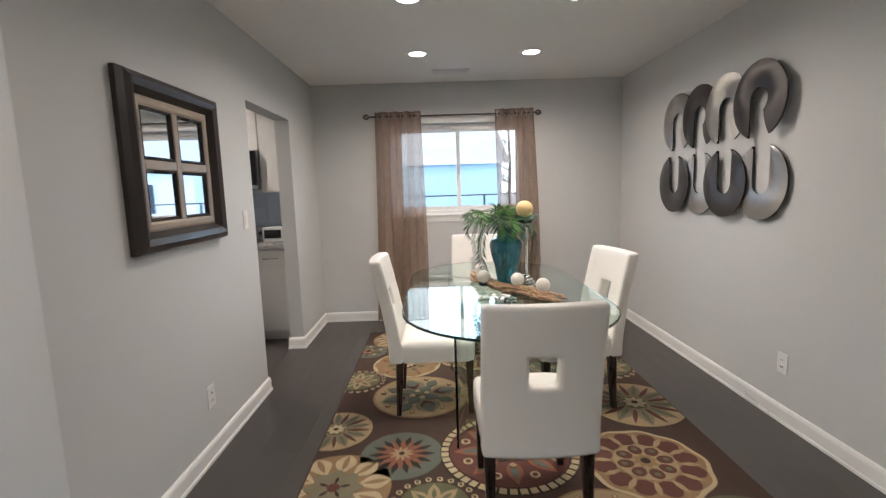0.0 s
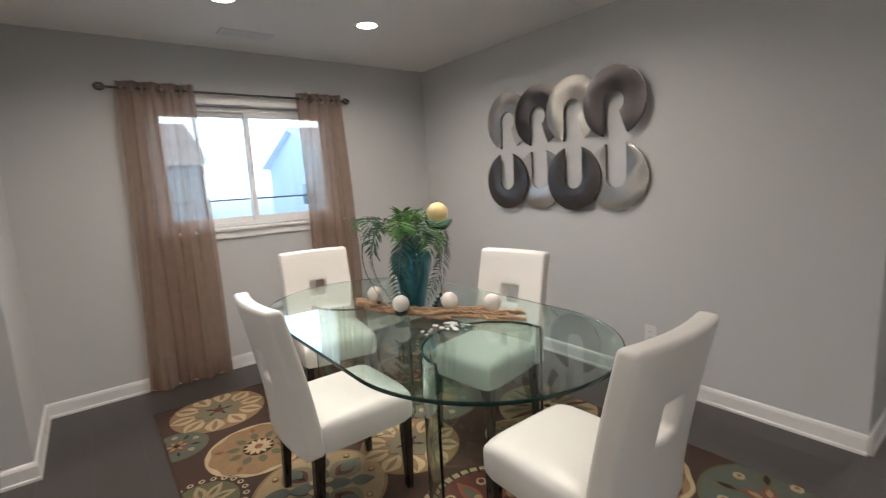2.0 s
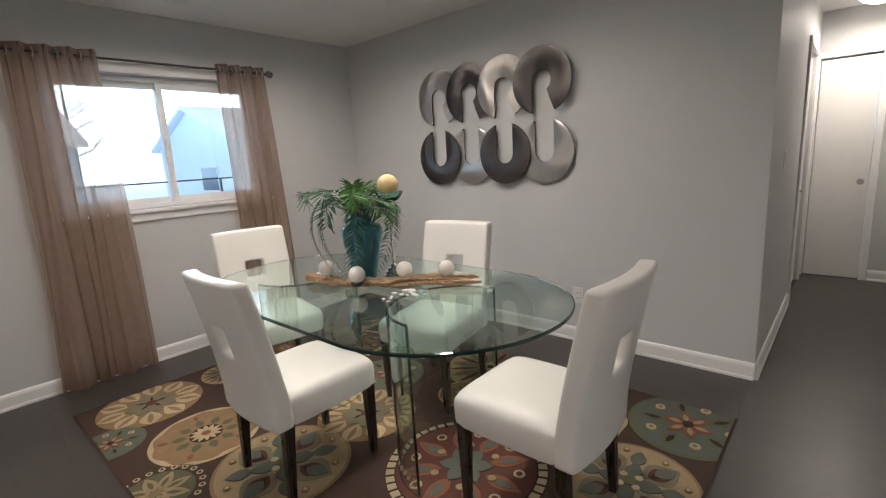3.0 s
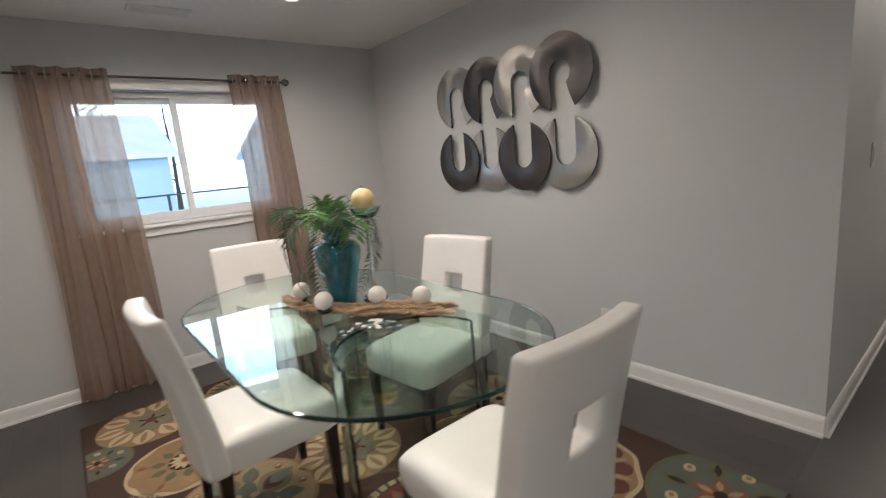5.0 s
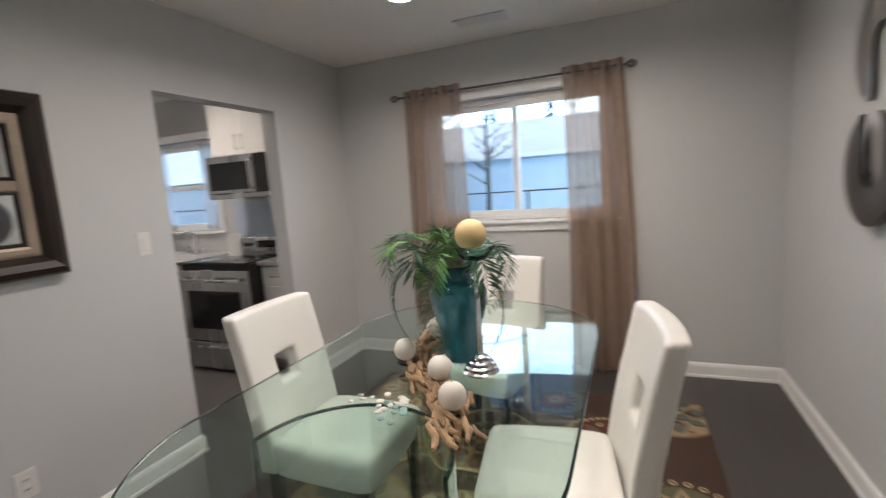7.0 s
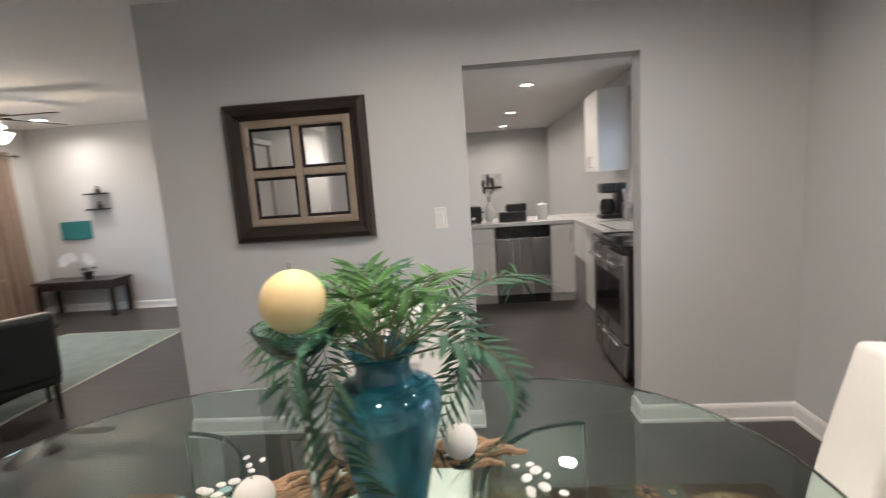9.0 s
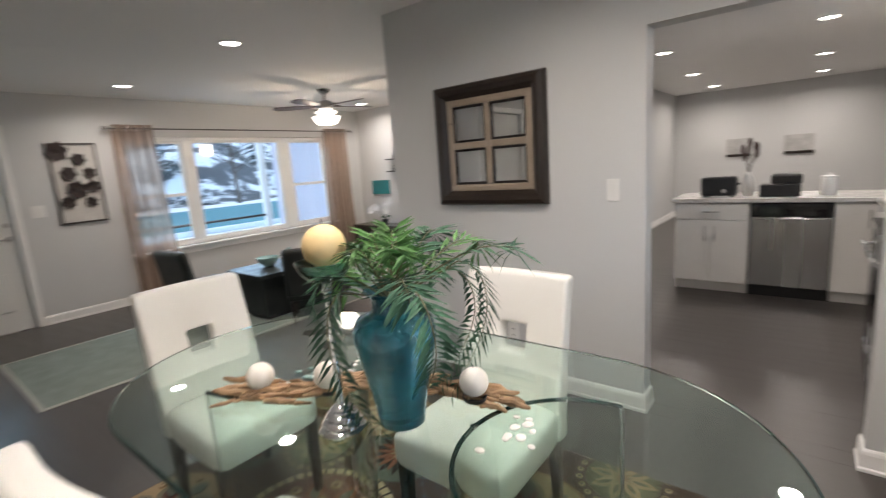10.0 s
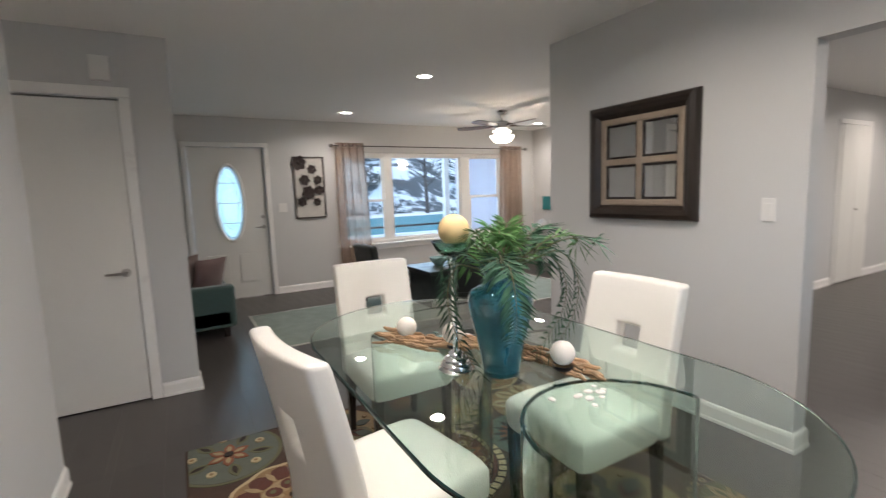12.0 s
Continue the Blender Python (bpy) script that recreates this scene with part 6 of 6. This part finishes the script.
house(-14, 4.6, 27, 36, 3.0, 5.0, "x", "pale blue sided house with a snowy roof", [], SIDING)
h2 = house(9.5, 22, 24, 33, 2.9, 4.6, "x", "white sided neighbouring house with a dark window", [(11.2, 0.9, 1.5, 1.4), (16.5, 0.9, 1.5, 1.3)], mat("white_siding", (0.78, 0.84, 0.88), 0.6, vary=0.05, scale=1, bump=0.2))
w = part("window", box(9.44, 9.48, 26.0, 27.9, 0.7, 1.9), TRIM, h2, "white-framed window")
part("pane", box(9.433, 9.438, 26.08, 27.82, 0.78, 1.82), DARKPANE, w)
house(-30, -15, 22, 30, 2.9, 5.2, "x", "grey sided house with a snowy roof", [(-24, 1.0, 1.5, 1.2)], mat("grey_siding", (0.30, 0.34, 0.38), 0.6))

house(-13, -5.9, 19, 24, 4.0, 4.4, "x", "grey-blue boarded house beyond the yard", [], mat("slate_blue_siding", (0.20, 0.25, 0.31), 0.6, vary=0.08, scale=1))

fe = thing("wire_fence", "wire fence with thin metal posts across the yard", "fence", Matrix.Translation((0, 0, -0.3)))
for k in range(17):
    part("post", tube([(-20 + 2.5 * k, 15.5, 0), (-20 + 2.5 * k, 15.5, 1.5)], 0.03, 8), RODMETAL, fe)
for z in (0.25, 0.8, 1.48):
    part("rail", tube([(-20, 15.5, z), (20, 15.5, z)], 0.018, 6), RODMETAL, fe)

BARK = mat("bark", (0.075, 0.06, 0.052), 0.9, vary=0.3, scale=6, bump=0.6, bump_scale=20)
NEEDLE = mat("conifer_needles", (0.05, 0.08, 0.085), 0.8, vary=0.3)


def bare_tree(x, y, h, seed):
    """A bare winter tree: tapered trunk, limbs and twigs, some with snow."""
    r = random.Random(seed)
    t = thing("tree", "bare winter tree with thin snowy twigs", "tree", Matrix.Translation((x, y, -0.31)), "bare trees in the yard")
    part("trunk", tube([(0, 0, 0), (0.05, 0.02, h * 0.2), (0.1, -0.05, h * 0.45), (0.02, 0.1, h * 0.75), (0.1, 0.1, h)], [h * 0.022, h * 0.018, h * 0.014, h * 0.008, 0.01], 8), BARK, t, smooth=True)
    twigs, snow = bmesh.new(), bmesh.new()
    for k in range(20):
        z = h * r.uniform(0.22, 0.95)
        a = r.uniform(0, 2 * math.pi)
        ln = h * 0.34 * (1.15 - z / h)
        p0 = Vector((0.06, 0.02, z))
        d = Vector((math.cos(a), math.sin(a), 0.55)).normalized()
        p1 = p0 + d * ln * 0.5 + Vector((0, 0, r.uniform(-0.1, 0.1)))
        p2 = p1 + (d + Vector((r.uniform(-0.4, 0.4), r.uniform(-0.4, 0.4), 0.1))).normalized() * ln * 0.6
        w = h * 0.007 * (1.2 - z / h)
        part("limb", tube([p0, p1, p2], [w, w * 0.6, 0.006], 6), BARK, t)
        tube([p1 + Vector((0, 0, w)), p2 + Vector((0, 0, w * 0.5))], [w * 0.55, 0.008], 5, snow)
        for q in range(7):
            f = r.uniform(0.2, 1)
            b = p0.lerp(p1, f) if q < 3 else p1.lerp(p2, f)
            e = b + Vector((r.uniform(-1, 1), r.uniform(-1, 1), r.uniform(0, 0.9))) * ln * 0.3
            tube([b, b.lerp(e, 0.5) + Vector((0, 0, 0.05)), e], [0.012, 0.008, 0.003], 4, twigs)
    tagged(part("twigs", twigs, BARK, t), kind="stuff")
    tagged(part("snow_on_limbs", snow, SNOW, t), kind="stuff")


def conifer(x, y, h, seed):
    """A snowy conifer: trunk and drooping boughs of many needle clumps."""
    r = random.Random(seed)
    t = thing("conifer", "dark conifer with snow on its boughs", "tree", Matrix.Translation((x, y, -0.31)), "conifers across the road")
    part("trunk", tube([(0, 0, 0), (0, 0, h)], [h * 0.025, 0.02], 8), BARK, t)
    dark, white = bmesh.new(), bmesh.new()
    n = 90
    for k in range(n):
        f = k / n
        z = h * (0.10 + 0.88 * f)
        rad = h * 0.22 * (1 - f) * r.uniform(0.75, 1.2) + 0.1
        a = k * 2.4 + r.uniform(-0.3, 0.3)
        side = Vector((-math.sin(a), math.cos(a), 0))
        out = Vector((math.cos(a), math.sin(a), 0))
        for m_i in range(4):
            q = rad * (0.35 + 0.22 * m_i)
            c = out * q + Vector((0, 0, z - q * 0.35))
            w = rad * 0.22 * (1.25 - 0.2 * m_i)
            for bm, up, sc in ((dark, 0, 1), (white, 0.07, 0.85)):
                if bm is white and r.random() < 0.45:
                    continue
                v = [bm.verts.new(c + side * w * sc * u + out * w * sc * o + Vector((0, 0, up + hh))) for u, o, hh in ((-1, -0.2, -0.12), (0, -0.6, 0.06), (1, -0.2, -0.12), (0.3, 0.9, -0.22), (-0.3, 0.8, -0.2))]
                bm.faces.new((v[0], v[1], v[4]))
                bm.faces.new((v[1], v[3], v[4]))
                bm.faces.new((v[1], v[2], v[3]))
    part("crown", dark, NEEDLE, t)
    tagged(part("snow_cover", white, SNOW, t), kind="stuff")


for i, (x, y, h) in enumerate(((-12, 39, 13), (-5.5, 38, 11), (-9, 43, 13), (-1.5, 39, 9), (2.5, 41, 10), (-16, 38, 10), (7, 40, 8))):
    bare_tree(x, y, h, 40 + i)
for i, (x, y, h) in enumerate(((-6.5, 24, 5.6), (-3.8, 25, 6.2), (-9, 24.5, 5.2))):
    bare_tree(x, y, h, 140 + i)
for i, (x, y, h) in enumerate(((-3.5, -25, 7), (-9.5, -25, 8), (-15, -26, 8), (4.5, -25, 7))):
    bare_tree(x, y, h, 60 + i)
for i, (x, y, h) in enumerate(((-19, 41, 10), (-7.5, 40, 8.5), (-3.5, 42, 9.5), (0.8, 40, 7.5))):
    conifer(x, y, h, 180 + i)
for i, (x, y, h) in enumerate(((-13, -40, 9), (-24, -38, 10), (-1, -42, 9), (6, -37, 9), (-33, -40, 10))):
    conifer(x, y, h, 80 + i)
# wooded snowy hillside beyond the road
HILLSIDE, ht, hp = nodes_of("snowy_hillside")
hco, hno, hra = ht.nodes.new("ShaderNodeTexCoord"), ht.nodes.new("ShaderNodeTexNoise"), ht.nodes.new("ShaderNodeValToRGB")
hno.inputs["Scale"].default_value, hno.inputs["Detail"].default_value, hno.inputs["Roughness"].default_value = 0.33, 7, 0.62
hra.color_ramp.elements[0].position, hra.color_ramp.elements[1].position = 0.46, 0.53
hra.color_ramp.elements[0].color, hra.color_ramp.elements[1].color = (0.07, 0.085, 0.10, 1), (0.80, 0.84, 0.88, 1)
ht.links.new(hco.outputs["Object"], hno.inputs[0])
ht.links.new(hno.outputs[0], hra.inputs[0])
ht.links.new(hra.outputs[0], hp.inputs["Base Color"])
hp.inputs["Roughness"].default_value = 0.9
bm = bmesh.new()
nx, ny = 60, 26
grid = []
for j in range(ny + 1):
    row = []
    for i in range(nx + 1):
        x, y = -75 + 2.2 * i, -26.5 - 2.2 * j
        rise = 0.34 * (2.2 * j) * min(1.0, j / 4) + 1.3 * noise.noise((x * 0.12, y * 0.12, 0.3)) * min(1, j / 3) + 0.5 * noise.noise((x * 0.5, y * 0.5, 3)) * min(1, j / 2)
        row.append(bm.verts.new((x, y, -0.33 + max(0.0, rise))))
    grid.append(row)
for j in range(ny):
    for i in range(nx):
        bm.faces.new((grid[j][i], grid[j][i + 1], grid[j + 1][i + 1], grid[j + 1][i]))
tagged(part("hillside", bm, HILLSIDE, smooth=True), "snowy hillside with dark brush across the road", "hill", kind="structure")


def brush(x, y, z, s, seed):
    """A low tangled bush, half covered in snow."""
    r = random.Random(seed)
    t = thing("bush", "dark bare bush half covered in snow", "bush", Matrix.Translation((x, y, z)), "bushes on the hillside")
    dark, white = bmesh.new(), bmesh.new()
    for k in range(150):
        a, u = r.uniform(0, 6.283), r.random()
        rad = s * math.sqrt(r.random())
        c = Vector((rad * math.cos(a), rad * math.sin(a), s * 0.75 * u * (1.15 - (rad / s) ** 2) + 0.05))
        bm = white if (u > 0.62 and r.random() < 0.75) else dark
        w = s * r.uniform(0.10, 0.22)
        d = Vector((r.uniform(-1, 1), r.uniform(-1, 1), r.uniform(-0.2, 0.6))).normalized() * w
        e = d.cross(Vector((r.uniform(-0.3, 0.3), 0.2, 1))).normalized() * w * 0.4
        q = [bm.verts.new(c + o) for o in (-d, e, d, -e)]
        bm.faces.new((q[0], q[1], q[2]))
        bm.faces.new((q[0], q[2], q[3]))
    for k in range(5):
        a = k * 1.26 + r.random()
        part("stem", tube([(0, 0, -0.4), (0.3 * s * math.cos(a), 0.3 * s * math.sin(a), 0.35 * s), (0.7 * s * math.cos(a), 0.7 * s * math.sin(a), 0.7 * s)], [0.04, 0.03, 0.01], 5), BARK, t)
    part("branches", dark, NEEDLE, t)
    tagged(part("snow_cover", white, SNOW, t), kind="stuff")


rng = random.Random(77)
for k in range(34):
    x, y = rng.uniform(-38, 12), -28.5 - 20 * rng.random() ** 1.3
    jj = (-26.5 - y) / 2.2
    z = -0.33 + 0.34 * 2.2 * jj * min(1.0, jj / 4) + 1.3 * noise.noise((x * 0.12, y * 0.12, 0.3)) * min(1, jj / 3)
    brush(x, y, max(-0.3, z), rng.uniform(1.0, 2.3), 500 + k)
# matt teal road strip and kerb bank to the south
tagged(part("road", box(-120, 120, -23.0, -9.0, -0.299, -0.285), mat("teal_road", (0.035, 0.20, 0.25), 0.95, vary=0.2, scale=0.6)), "flat matt teal road strip", "road", kind="structure")
tagged(part("kerb", box(-120, 120, -9.0, -8.7, -0.299, -0.15, 0.02), SNOW), "snow-covered kerb", "kerb", kind="structure")
# porch in front of the picture window
pc = thing("porch", "white front porch with a post and a dark rail", "porch", Matrix.Translation((0, 0, -0.3)))
part("deck", box(-4.4, 3.4, -1.7, 0.36, 0.001, 0.20), mat("porch_deck", (0.40, 0.43, 0.45), 0.7, vary=0.15), pc)
for x in (-2.62, 3.2):
    part("post", box(x - 0.06, x + 0.06, -1.64, -1.52, 0.201, 2.75, 0.008), TRIM, pc, "square white porch post")
part("beam", box(-4.4, 3.4, -1.66, -1.50, 2.751, 2.95), TRIM, pc)
part("porch_roof", box(-4.6, 3.6, -1.95, 0.36, 2.951, 3.05), TRIM, pc)
part("rail", tube([(-2.56, -1.58, 0.98), (0.9, -1.58, 0.98)], 0.022, 8), RODMETAL, pc, "dark metal hand rail")
part("side_wall", box(-3.25, -3.10, -1.95, 0.36, 0.201, 2.75), mat("lavender_siding", (0.50, 0.48, 0.55), 0.6, vary=0.05), pc, "pale lavender side wall")

# pale overcast distance all round
bm = bmesh.new()
n = 64
lo = [bm.verts.new((150 * math.cos(2 * math.pi * i / n), 150 * math.sin(2 * math.pi * i / n), -1)) for i in range(n)]
hi = [bm.verts.new((150 * math.cos(2 * math.pi * i / n), 150 * math.sin(2 * math.pi * i / n), 62)) for i in range(n)]
for i in range(n):
    bm.faces.new((lo[i], hi[i], hi[(i + 1) % n], lo[(i + 1) % n]))
m, tt, p = nodes_of("overcast_distance")
em = tt.nodes.new("ShaderNodeEmission")
nz = tt.nodes.new("ShaderNodeTexNoise")
nz.inputs["Scale"].default_value = 0.03
co_ = tt.nodes.new("ShaderNodeTexCoord")
tt.links.new(co_.outputs["Object"], nz.inputs[0])
rp = tt.nodes.new("ShaderNodeValToRGB")
rp.color_ramp.elements[0].color, rp.color_ramp.elements[1].color = (0.34, 0.60, 1.0, 1), (0.66, 0.86, 1.0, 1)
tt.links.new(nz.outputs[0], rp.inputs[0])
tt.links.new(rp.outputs[0], em.inputs[0])
em.inputs[1].default_value = 6.3
tt.links.new(em.outputs[0], tt.nodes["Material Output"].inputs[0])
tagged(part("backdrop", bm, m), "pale overcast sky in the distance", "backdrop", kind="structure")

# ---------------------------------------------------------------- floor planks
def planks():
    """Vinyl planks laid lengthwise through all the rooms, each a thin board with a fine seam."""
    W_, L_ = 0.228, 1.52
    rooms = [(0.0, 3.15, 4.58, 8.0), (-3.3, 3.0, 0.53, 4.58), (3.001, 5.88, 3.65, 4.58), (-3.3, -0.12, 4.70, 8.0), (-8.2, -3.301, 4.70, 8.0), (-0.119, -0.001, 6.30, 7.19)]
    cache = {}
    rr = random.Random(2)
    rest = bmesh.new()
    count = 0
    for ri, (x0, x1, y0, y1) in enumerate(rooms):
        c = math.floor(x0 / W_)
        while c * W_ < x1:
            off = (c * 0.618 % 1) * L_
            k = math.floor((y0 - off) / L_)
            while k * L_ + off < y1:
                a, b = max(x0, c * W_), min(x1, (c + 1) * W_)
                d, e = max(y0, k * L_ + off), min(y1, (k + 1) * L_ + off)
                if b - a > 0.004 and e - d > 0.004:
                    if ri == 5:
                        box(a + 0.0003, b - 0.0003, d + 0.0003, e - 0.0003, -0.0035, 0, bm=rest)
                    else:
                        key = (round(b - a, 3), round(e - d, 3))
                        if key not in cache:
                            bm = box(0.0003, b - a - 0.0003, 0.0003, e - d - 0.0003, -0.0035, 0)
                            ob = part("plank", bm, PLANK, floor)
                            cache[key] = ob.data
                        else:
                            ob = new("plank", cache[key])
                            ob.parent = floor
                        ob.location = (a, d, 0)
                        count += 1
                k += 1
            c += 1
    tagged(part("far_planks", rest, PLANK, floor), kind="stuff")


planks()
